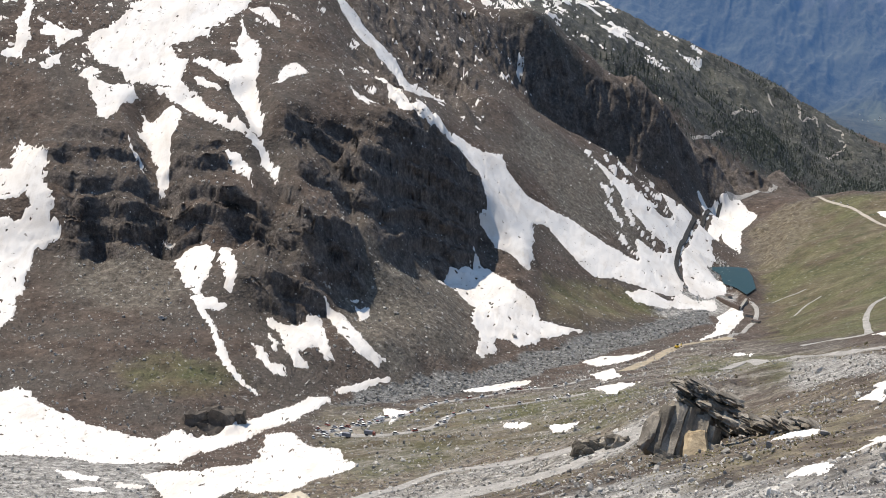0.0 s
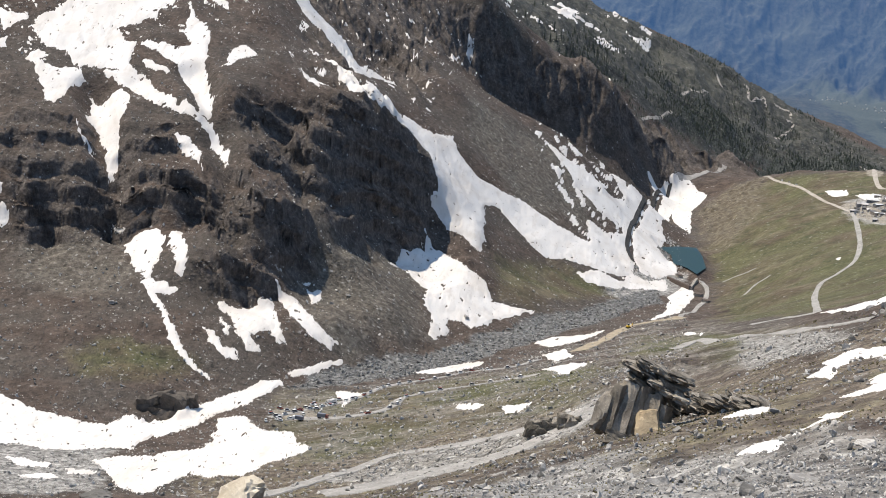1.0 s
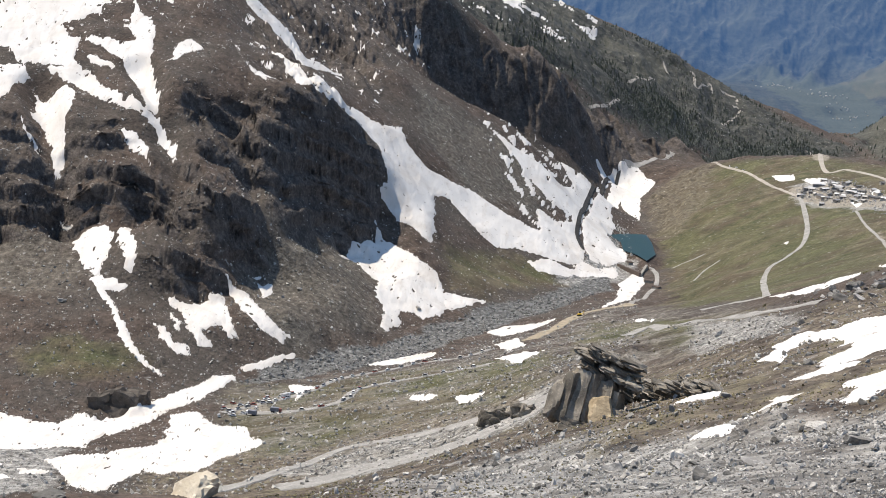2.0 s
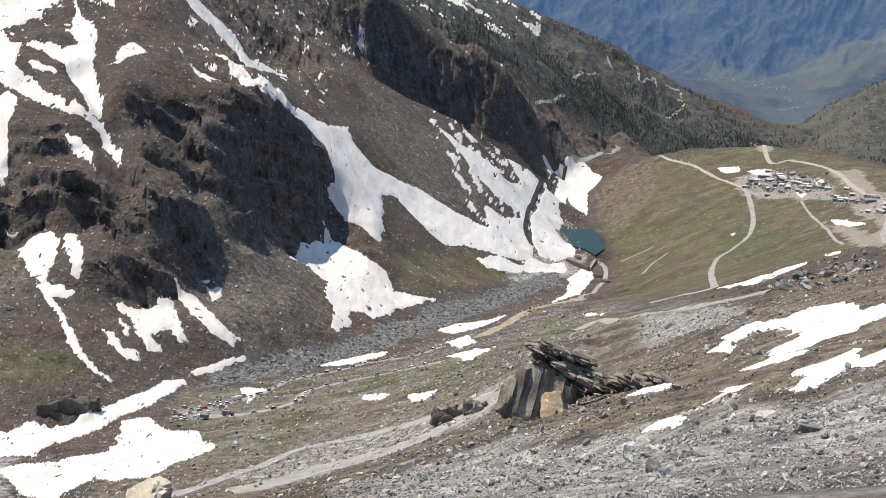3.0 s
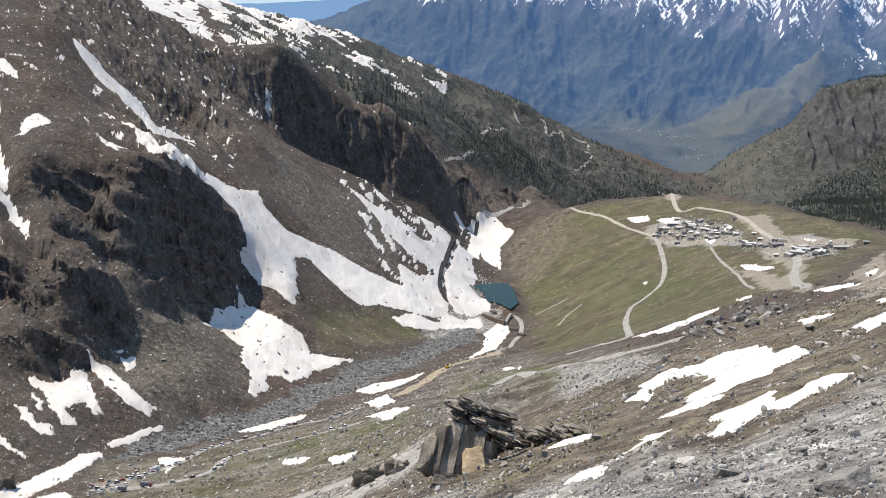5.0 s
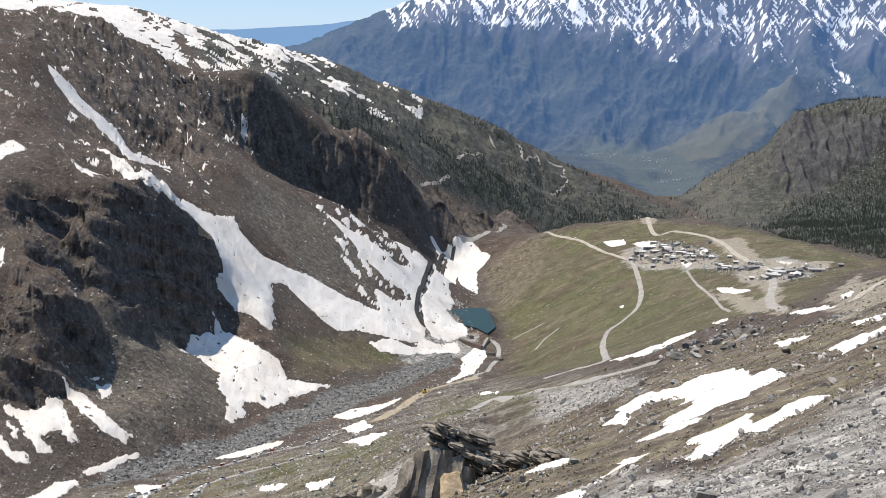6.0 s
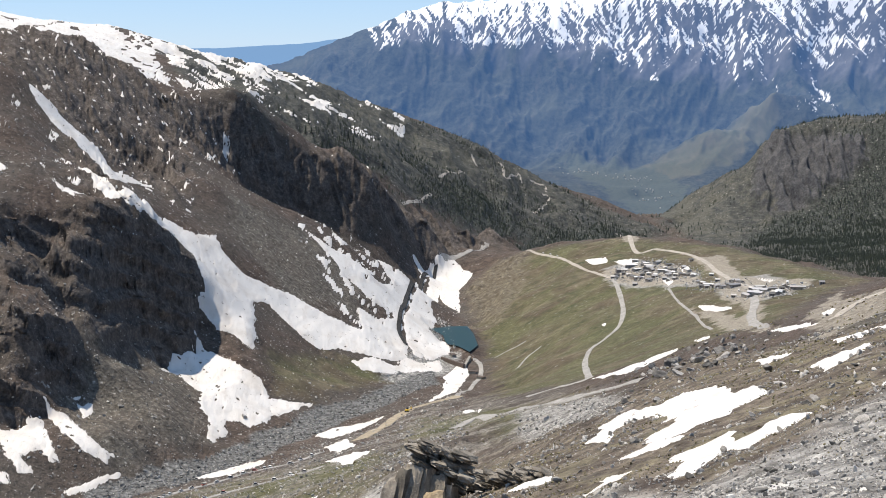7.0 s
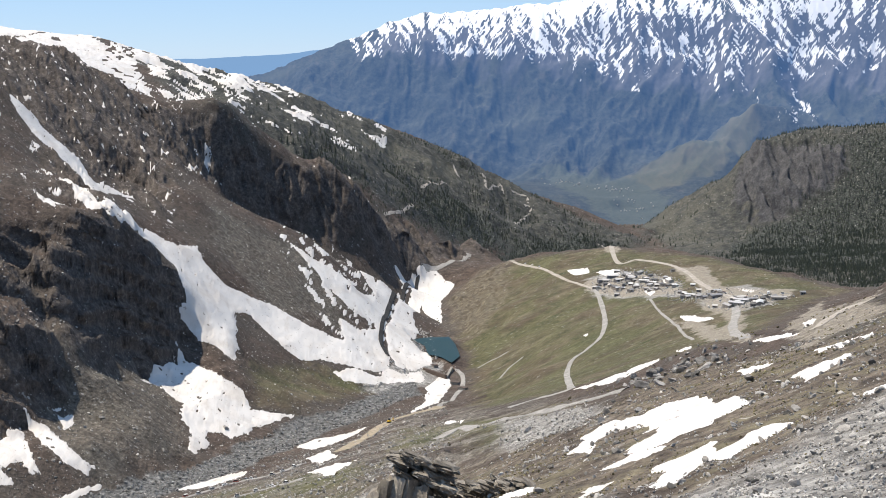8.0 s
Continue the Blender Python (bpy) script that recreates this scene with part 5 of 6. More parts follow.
def ball(subdivisions):
    bm = bmesh.new()
    bmesh.ops.create_icosphere(bm, subdivisions=subdivisions, radius=1)
    bm.verts.ensure_lookup_table()
    v = np.array([p.co[:] for p in bm.verts])
    f = np.array([[p.index for p in q.verts] for q in bm.faces])
    bm.free()
    return v, f


rng = np.random.default_rng(7)


def turn_matrices(n):
    q = rng.normal(size=(n, 4))
    w, x, y, z = (q / np.linalg.norm(q, axis=1, keepdims=True)).T
    return np.stack([np.stack([1 - 2 * (y * y + z * z), 2 * (x * y - w * z), 2 * (x * z + w * y)], 1),
                     np.stack([2 * (x * y + w * z), 1 - 2 * (x * x + z * z), 2 * (y * z - w * x)], 1),
                     np.stack([2 * (x * z - w * y), 2 * (y * z + w * x), 1 - 2 * (x * x + y * y)], 1)], 1)


def stone_shapes(n, subdivisions):
    """n angular stones of about unit size: a ball cut by random planes and squashed."""
    v, f = ball(subdivisions)
    p = np.repeat(v[None], n, 0) * rng.uniform(0.85, 1.1, (n, len(v), 1))
    for _ in range(9):
        d = rng.normal(size=(n, 1, 3))
        d /= np.linalg.norm(d, axis=2, keepdims=True)
        over = np.maximum((p * d).sum(2, keepdims=True) - rng.uniform(0.35, 0.75, (n, 1, 1)), 0)
        p = p - over * d
    p = p * rng.uniform([0.95, 0.65, 0.45], [1.6, 1.2, 0.9], (n, 3))[:, None, :]
    return np.einsum("nij,nvj->nvi", turn_matrices(n), p), f


def scatter_stones(name, label, az, r, size, material=STONE, subdivisions=1, sink=0.25):
    """Loose stones on the ground at these bearings, distances and sizes, off the snow."""
    u = np.log(r)
    keep = np.ones(len(az), bool)
    for outline in SNOW_OUTLINES:
        keep &= inside(az, u, outline) < 0.3
    az, r, u, size = az[keep], r[keep], u[keep], size[keep]
    p, f = stone_shapes(len(az), subdivisions)
    at = np.stack([r * np.sin(az), r * np.cos(az), height(az, u) + size * 0.5 * (0.5 - sink)], 1)
    p = p * (size / 2)[:, None, None] + at[:, None, :]
    nv = p.shape[1]
    tris = (f[None] + (np.arange(len(az)) * nv)[:, None, None]).reshape(-1, 3)
    ob = tri_mesh(name, p.reshape(-1, 3), tris, material)
    return tagged(ob, label, "stones", kind="stuff")


def strip(name, line, width, material, label, lift=0.3, rise=0.0, category="road"):
    """A road that follows the ground along a line in plan, with banks that go down into it."""
    pts = [Vector((x, y)) for x, y in line]
    fine = []
    for k in range(len(pts) - 1):
        before, after = pts[max(k - 1, 0)], pts[min(k + 2, len(pts) - 1)]
        n = max(2, int((pts[k + 1] - pts[k]).length / 5))
        for i in range(n):
            t = i / n
            a, b, c, d = before, pts[k], pts[k + 1], after
            fine.append(0.5 * (2 * b + (c - a) * t + (2 * a - 5 * b + 4 * c - d) * t * t + (3 * b - a - 3 * c + d) * t ** 3))
    fine.append(pts[-1])
    xy, offs = [], (-0.62, -0.5, -0.2, 0.2, 0.5, 0.62)
    for k, p in enumerate(fine):
        d = (fine[min(k + 1, len(fine) - 1)] - fine[max(k - 1, 0)]).normalized()
        side = Vector((d.y, -d.x))
        w = width * (1 + 0.05 * math.sin(k * 0.9) + 0.09 * math.sin(k * 0.23))
        xy.extend(p + side * (o * w) for o in offs)
    g = ground_at([p.x for p in xy], [p.y for p in xy]).reshape(-1, 6)
    z = g + lift + rise
    z[:, 0], z[:, 5] = g[:, 0] - 1.0, g[:, 5] - 1.0
    verts = [(p.x, p.y, float(h)) for p, h in zip(xy, z.ravel())]
    faces = [(6 * k + i, 6 * k + i + 1, 6 * k + i + 7, 6 * k + i + 6) for k in range(len(fine) - 1) for i in range(5)]
    me = bpy.data.meshes.new(name)
    me.from_pydata(verts, [], faces)
    me.materials.append(material)
    ob = new(name, me)
    return tagged(ob, label, category, kind="structure"), fine


# ---------------------------------------------------------------- pool and weir
def build_pool():
    bm = bmesh.new()
    f = bm.faces.new([bm.verts.new((x * 1.0, y * 1.0, POOL_LEVEL)) for x, y in POOL])
    if f.normal.z < 0:
        f.normal_flip()
    bmesh.ops.subdivide_edges(bm, edges=bm.edges[:], cuts=3, smooth=0.6, use_smooth_even=False)
    bmesh.ops.triangulate(bm, faces=bm.faces[:])
    for v in bm.verts:
        v.co.z = POOL_LEVEL
    water = part("water", bm, WATER)
    tagged(water, "still dark teal water in a small pool", "pool", kind="structure")


build_pool()


def build_weir():
    """Low concrete walls and dark flat-roofed huts at the foot of the pool."""
    base = [on_ground(p) for p in PLACES["weir"]]
    walls = bpy.data.objects.new("weir", None)
    scene.collection.objects.link(walls)
    walls.location = base[0]
    for k, (i, j) in enumerate(((0, 1), (1, 2))):
        d = base[j] - base[i]
        a = math.atan2(d.y, d.x)
        mid = (base[i] + base[j]) / 2 - base[0]
        part("wall", box(d.xy.length, 3.0, 6.0, mid.x, mid.y, mid.z - 2.0, 0.97, 0.15, Matrix.Rotation(a, 4, "Z")), RUST if k == 0 else CONCRETE, walls)
    tagged(walls, "low dark concrete weir walls below the pool", "weir")
    for p in base[3:]:
        hut = bpy.data.objects.new("pump_hut", None)
        scene.collection.objects.link(hut)
        hut.location = p
        hut.rotation_euler.z = rng.uniform(0, 3)
        part("wall", box(9, 5, 3.5, 0, 0, -0.8, 1, 0.05), CONCRETE, hut)
        part("roof", box(10, 6, 0.35, 0, 0, 2.7, 1, 0.05), RUST, hut)
        tagged(hut, "flat-roofed concrete hut beside the pool weir", "hut", "huts at the weir")


build_weir()

# ---------------------------------------------------------------- roads
ROAD_LOOK = {
    "tan_track": (TAN_ROAD, "tan earth track through the valley floor"),
    "plateau_road": (PALE_ROAD, "pale earth road across the grassy plateau"),
    "hill_track": (PALE_ROAD, "narrow pale track along the grassy hill"),
    "terrace_road": (PALE_ROAD, "pale earth road along the grassy terrace"),
    "dark_channel": (SHADE_STONE, "stone channel through the snow field, coloured dark for its shade"),
}
COURSES = {}
for key, (wide, line) in ROADS.items():
    look_of = ROAD_LOOK.get(key, (PALE_ROAD if "switchback" in key else ROAD, "grey gravel road winding down the mountain side"))
    name = "switchback_road" if "switchback" in key else key
    COURSES[key] = strip(name, line, wide, look_of[0], look_of[1], 0.5 if wide > 7.5 else 0.3, 1.2 if key == "dark_channel" else 0.0, "channel" if key == "dark_channel" else "road")[1]


# ---------------------------------------------------------------- vehicles
def build_car(length=4.1, width=1.7, tall=1.55):
    car = bpy.data.objects.new("parked_car", None)
    scene.collection.objects.link(car)
    part("body", box(length, width, tall * 0.48, 0, 0, 0.28, 0.96, 0.10), PAINT, car)
    cabin = part("cabin", box(length * 0.62, width * 0.94, tall * 0.42, -0.15, 0, 0.26 + tall * 0.48, 0.82, 0.05), GLASS, car, "dark glazed cabin")
    part("roof", box(length * 0.50, width * 0.80, 0.08, -0.15, 0, 0.25 + tall * 0.90, 1.0, 0.02), PAINT, cabin)
    for x in (-0.31, 0.31):
        for y in (-0.46, 0.46):
            part("wheel", wheel(0.34, 0.22, x * length, y * width, 0.33), TYRE, car)
    return tagged(car, "small parked car on the gravel valley road", "car", "cars queued on the valley road")


def build_truck():
    truck = bpy.data.objects.new("lorry", None)
    scene.collection.objects.link(truck)
    part("cargo_box", box(5.2, 2.4, 2.3, -1.0, 0, 0.9, 1.0, 0.06), PAINT, truck)
    cab = part("cab", box(1.7, 2.2, 2.0, 2.6, 0, 0.7, 0.9, 0.12), PAINT, truck)
    part("windscreen", box(0.08, 1.8, 0.7, 3.38, 0, 1.75, 0.9), GLASS, cab)
    for x in (-2.6, -1.5, 2.6):
        for y in (-1.1, 1.1):
            part("wheel", wheel(0.5, 0.35, x, y, 0.5), TYRE, truck)
    return tagged(truck, "boxy lorry standing on the gravel valley road", "lorry", "lorries on the valley road")


def pose_on(p, heading, scale=1.0):
    return Matrix.Translation(on_ground(p, 0.42)) @ Matrix.Rotation(heading, 4, "Z")


def park_vehicles():
    car, truck = build_car(), build_truck()
    spots = []
    for key, gap in (("queue_road", 6.5), ("queue_loop", 12.0)):
        course, run, nxt = COURSES[key], 0.0, 6.0
        for a, b in zip(course, course[1:]):
            run += (b - a).length
            if run > nxt:
                nxt = run + gap * rng.uniform(0.7, 1.8)
                d = (b - a).normalized()
                off = Vector((d.y, -d.x)) * rng.uniform(0.8, 2.2)
                spots.append((a + off, math.atan2(d.y, d.x) + rng.normal() * 0.06))
    lot = [Vector(ROADS["queue_road"][1][k]) for k in (0, 1, 2)]
    for k in range(34):
        a, b = lot[k % 2], lot[k % 2 + 1]
        spots.append((a.lerp(b, rng.uniform(0, 1)) + Vector((rng.normal() * 3, rng.normal() * 14)), rng.uniform(0, 6.28)))
    for p in PLACES["village_car"]:
        spots.append((Vector(p), rng.uniform(0, 6.28)))
    used = []
    for p, a in spots:
        if any((p - q).length < 4.6 for q in used):
            continue
        used.append(p)
        copy_thing(truck if rng.random() < 0.05 else car, pose_on(p, a))
    for ob in (car, truck):
        p = COURSES["queue_road"][3 if ob is car else 9]
        q = COURSES["queue_road"][4 if ob is car else 10]
        ob.matrix_basis = pose_on(p + Vector((0, 5)), math.atan2(q.y - p.y, q.x - p.x))


park_vehicles()


def build_excavator():
    ob = bpy.data.objects.new("excavator", None)
    scene.collection.objects.link(ob)
    for y in (-1.1, 1.1):
        part("track", box(4.2, 0.6, 0.9, 0, y, 0, 0.9, 0.12), TYRE, ob)
    part("body", box(3.2, 2.4, 1.3, -0.3, 0, 1.0, 0.95, 0.1), YELLOW, ob)
    part("cab", box(1.3, 1.2, 1.5, 0.6, 0.5, 2.2, 0.9, 0.08), GLASS, ob)
    part("boom", box(4.2, 0.4, 0.5, 2.8, -0.3, 2.0, 1, 0.04, Matrix.Rotation(radians(-32), 4, "Y")), YELLOW, ob)
    arm = part("arm", box(0.4, 0.35, 2.6, 4.7, -0.3, 1.4, 0.9, 0.03), YELLOW, ob)
    part("bucket", box(0.9, 1.1, 0.8, 4.8, -0.3, 0.7, 1.2, 0.05), RUST, arm)
    return tagged(ob, "yellow excavator standing on the earth track", "excavator")


digger = build_excavator()
digger.matrix_basis = pose_on(PLACES["excavator"][0], 0.8)


# ---------------------------------------------------------------- settlement
def build_shack(length, width, tall, pitch):
    shack = bpy.data.objects.new("shack", None)
    scene.collection.objects.link(shack)
    wall = part("wall", box(length, width, tall + 0.6, 0, 0, -0.6), WALLS, shack)
    part("door", box(0.9, 0.08, 1.9, length * 0.2, -width / 2 - 0.04, 0), RUST, wall)
    part("window", box(1.1, 0.08, 0.8, -length * 0.2, -width / 2 - 0.04, 1.0), GLASS, wall)
    bm = bmesh.new()
    a, b = length / 2 + 0.4, width / 2 + 0.4
    low, top = [], []
    for x in (-a, a):
        for y, z in ((-b, tall - 0.05), (0, tall + pitch), (b, tall - 0.05)):
            low.append(bm.verts.new((x, y, z)))
            top.append(bm.verts.new((x, y, z + 0.14)))
    for s in (low, top):
        bm.faces.new((s[0], s[1], s[4], s[3])), bm.faces.new((s[1], s[2], s[5], s[4]))
    for i, j in ((0, 1), (1, 2), (2, 5), (5, 4), (4, 3), (3, 0)):
        bm.faces.new((low[i], low[j], top[j], top[i]))
    bmesh.ops.recalc_face_normals(bm, faces=bm.faces[:])
    part("roof", bm, ROOFS, shack)
    return tagged(shack, "low wooden shack with a tin roof on bare earth", "shack", "shacks of the hill settlement")


kinds = [build_shack(7.5, 5, 2.6, 1.0), build_shack(11, 5.5, 2.7, 0.8), build_shack(5, 4.2, 2.4, 1.2), build_shack(15, 6, 3.2, 1.2)]
first = [False] * 4
for p in PLACES["village"]:
    for n in range(3):
        k = int(rng.choice([0, 0, 1, 2, 2, 3])) if n < 2 else 2
        q = (p[0] + rng.normal() * 7 * n, p[1] + rng.normal() * 14 * n)
        m = Matrix.Translation(on_ground(q)) @ Matrix.Rotation(rng.normal() * 0.9, 4, "Z")
        if first[k]:
            copy_thing(kinds[k], m)
        else:
            kinds[k].matrix_basis, first[k] = m, True


# ---------------------------------------------------------------- rock outcrops and boulders
def rough_block(sx, sy, sz, seed, cuts=3, jag=0.16):
    """A block of bedded rock: broken corners, uneven faces."""
    bm = bmesh.new()
    bmesh.ops.create_cube(bm, size=1)
    bmesh.ops.subdivide_edges(bm, edges=bm.edges[:], cuts=cuts, use_grid_fill=True)
    r = random.Random(seed)
    for _ in range(4):
        d = Vector((r.gauss(0, 1), r.gauss(0, 1), r.gauss(0, 1))).normalized()
        lim = r.uniform(0.42, 0.6)
        for v in bm.verts:
            over = v.co.dot(d) - lim
            if over > 0:
                v.co -= d * over
    for v in bm.verts:
        p = v.co * 2.3 + Vector((seed * 3.1, seed * 1.7, 0))
        v.co += noise.noise_vector(p) * jag + noise.noise_vector(p * 2.7) * jag * 0.45
        v.co = Vector((v.co.x * sx, v.co.y * sy, v.co.z * sz))
    return bm


def build_outcrop():
    """A crag of slabs that dip to one side, with an upright face and a fresh ochre break."""
    foot = Vector(OUTCROP_FOOT)
    m = foot.xy.length / 2734 * 1.0
    ob = bpy.data.objects.new("rock_outcrop", None)
    scene.collection.objects.link(ob)
    ob.location = foot
    r = random.Random(4)

    def slab(x, y, z, sx, sy, sz, tilt, material=CLIFF, label="", jag=0.14, spin=0.2, lean=0.0, face=0.0):
        bm = rough_block(sx * m, sy * m, sz * m, r.randint(1, 999), 4, jag)
        turn = Matrix.Rotation(radians(tilt), 4, "Y") @ Matrix.Rotation(face + r.gauss(0, spin), 4, "Z") @ Matrix.Rotation(radians(lean) + r.gauss(0, 0.1), 4, "X")
        bmesh.ops.transform(bm, matrix=Matrix.Translation((x * m, y * m, z * m)) @ turn, verts=bm.verts)
        part("slab", bm, material, ob, label)

    # the upright face
    for x, z, wide, tall in ((10, 30, 26, 78), (30, 36, 26, 92), (50, 36, 28, 98), (72, 34, 28, 92), (94, 28, 30, 78), (112, 22, 26, 56)):
        slab(x, 34, z + 4, wide, 50, tall, r.uniform(2, 8), jag=0.09, spin=0.08, lean=-24, face=-0.45)
    slab(86, -8, 26, 40, 26, 66, -10, OCHRE, "fresh ochre break in the grey rock", 0.10, 0.1, -24, -0.3)
    slab(34, -4, -6, 46, 26, 24, 6, CLIFF, "", 0.18, 0.2, -30)
    slab(116, 2, 10, 30, 26, 40, 10, CLIFF, "", 0.18, 0.2, -30)
    # jagged beds on top
    for k in range(52):
        x = 50 + r.uniform(-8, 100)
        slab(x, r.uniform(34, 84), 112 - abs(x - 72) * 0.34 + r.uniform(-34, 20), r.uniform(16, 40), r.uniform(14, 34), r.uniform(4, 11), r.uniform(12, 34), jag=0.22)
    # beds that run down the far side, half sunk in the slope
    arm = [on_ground(p) - foot for p in PLACES["outcrop_arm"]]
    for k in range(74):
        f = k / 73 * (len(arm) - 1.001)
        a = arm[int(f)].lerp(arm[int(f) + 1], f - int(f))
        n = (a + foot).xy.length / 2734 / m
        g = a / m
        slab(g.x + r.uniform(-14, 14) * n, g.y + r.uniform(-10, 10) * n, g.z + r.uniform(-2, 40 - 6 * f) * n, r.uniform(18, 48) * n, r.uniform(16, 32) * n, r.uniform(4, 11) * n, r.uniform(14, 32), jag=0.2)
    for k in range(24):
        a = arm[1 + k % 2].lerp(arm[2 + k % 2], r.random())
        n, g = (a + foot).xy.length / 2734 / m, a / m
        slab(g.x, g.y - r.uniform(8, 30) * n, g.z - r.uniform(0, 10) * n, r.uniform(8, 30) * n, r.uniform(5, 10) * n, r.uniform(4, 9) * n, r.uniform(-50, 30), BOULDER, "", 0.16, 0.8)
    return tagged(ob, "dark bedded rock outcrop with jagged slabs on the slope", "rock outcrop")


build_outcrop()


def build_small_outcrop(places, blocks, seed, wide, label, material=CLIFF, low=0):
    """A low crag of broken blocks round the places given."""
    spots = [on_ground(p) for p in places]
    ob = bpy.data.objects.new("rock_outcrop", None)
    scene.collection.objects.link(ob)
    ob.location = spots[1]
    r = random.Random(seed)
    m = spots[1].xy.length / 2734 * wide
    for k in range(blocks):
        bm = rough_block(r.uniform(18, 34) * m, r.uniform(14, 24) * m, r.uniform(16, 32) * m, 40 + seed + k, 3, 0.2)
        p = spots[k % len(spots)] - spots[1]
        bmesh.ops.transform(bm, matrix=Matrix.Translation((p.x + r.uniform(-12, 12) * m, p.y + r.uniform(-12, 12) * m, p.z + (r.uniform(0, 15) + low) * m)) @ Matrix.Rotation(r.uniform(-0.5, 0.5), 4, "Y"), verts=bm.verts)
        part("slab", bm, material, ob)
    tagged(ob, label, "rock outcrop")


build_small_outcrop(PLACES["small_outcrop"], 18, 9, 0.9, "small jagged rock outcrop beside the gravel road")
build_small_outcrop([(-284, 926), (-274, 924), (-265, 931)], 13, 31, 1.5, "dark rounded rock bluff above the valley snow", BLUFF, -9)


def boulder(p, size, seed, material=BOULDER, label="angular grey boulder lying on the stony slope", sink=0.2, flat=0.75):
    global rng
    kept, rng = rng, np.random.default_rng(seed)
    v, f = stone_shapes(1, 4)
    rng = kept
    v = v[0] * (size / 2) * (1, 1, flat)
    bm = bmesh.new()
    q = [bm.verts.new(Vector(c) + noise.noise_vector(Vector(c) / size * 4) * size * 0.035) for c in v]
    for t in f:
        bm.faces.new([q[i] for i in t])
    ob = part("boulder", bm, material)
    ob.location = on_ground(p, size * flat * (0.4 - sink))
    return tagged(ob, label, "boulder", "boulders on the slopes")


r = random.Random(12)
for k, p in enumerate(PLACES["pale_boulder"]):
    far = math.hypot(*p)
    boulder(p, far * r.uniform(0.0055, 0.0085), 100 + k, PALE_ROCK if k < 6 else BOULDER, "pale grey boulder lying on the stony slope" if k < 6 else "angular grey boulder lying on the stony slope")
for k, p in enumerate(PLACES["dark_boulder"]):
    boulder(p, math.hypot(*p) * 0.0048, 140 + k, label="dark boulder lying alone on the slope")
for k, p in enumerate(PLACES["near_boulder"]):
    boulder(p, math.hypot(*p) * (0.040 if k == 0 else r.uniform(0.009, 0.018)), 160 + k, flat=0.6)
for k, p in enumerate(PLACES["left_boulder"]):
    wide = math.hypot(*p) * {0: 0.050, 1: 0.006, 2: 0.028}.get(k, r.uniform(0.012, 0.026))
    boulder(p, wide, 180 + k, (CREAM, PALE_ROCK)[k] if k < 2 else BOULDER, ("cream-coloured boulder lying among grey stones", "pale boulder lying beside the gravel road")[k] if k < 2 else "angular grey boulder lying on the stony slope", flat=0.33 if k < 3 else 0.55, sink=0.25 if k < 3 else 0.2)
for k in range(95):
    a, b = PLACES["pale_boulder"][8 + k % 6], PLACES["pale_boulder"][6 + (k * 5) % 8]
    t = r.random()
    p = (a[0] + (b[0] - a[0]) * t + r.gauss(0, 8), a[1] + (b[1] - a[1]) * t + r.gauss(0, 22))
    boulder(p, math.hypot(*p) * min(0.0105, 0.0030 + r.expovariate(420)), 220 + k)


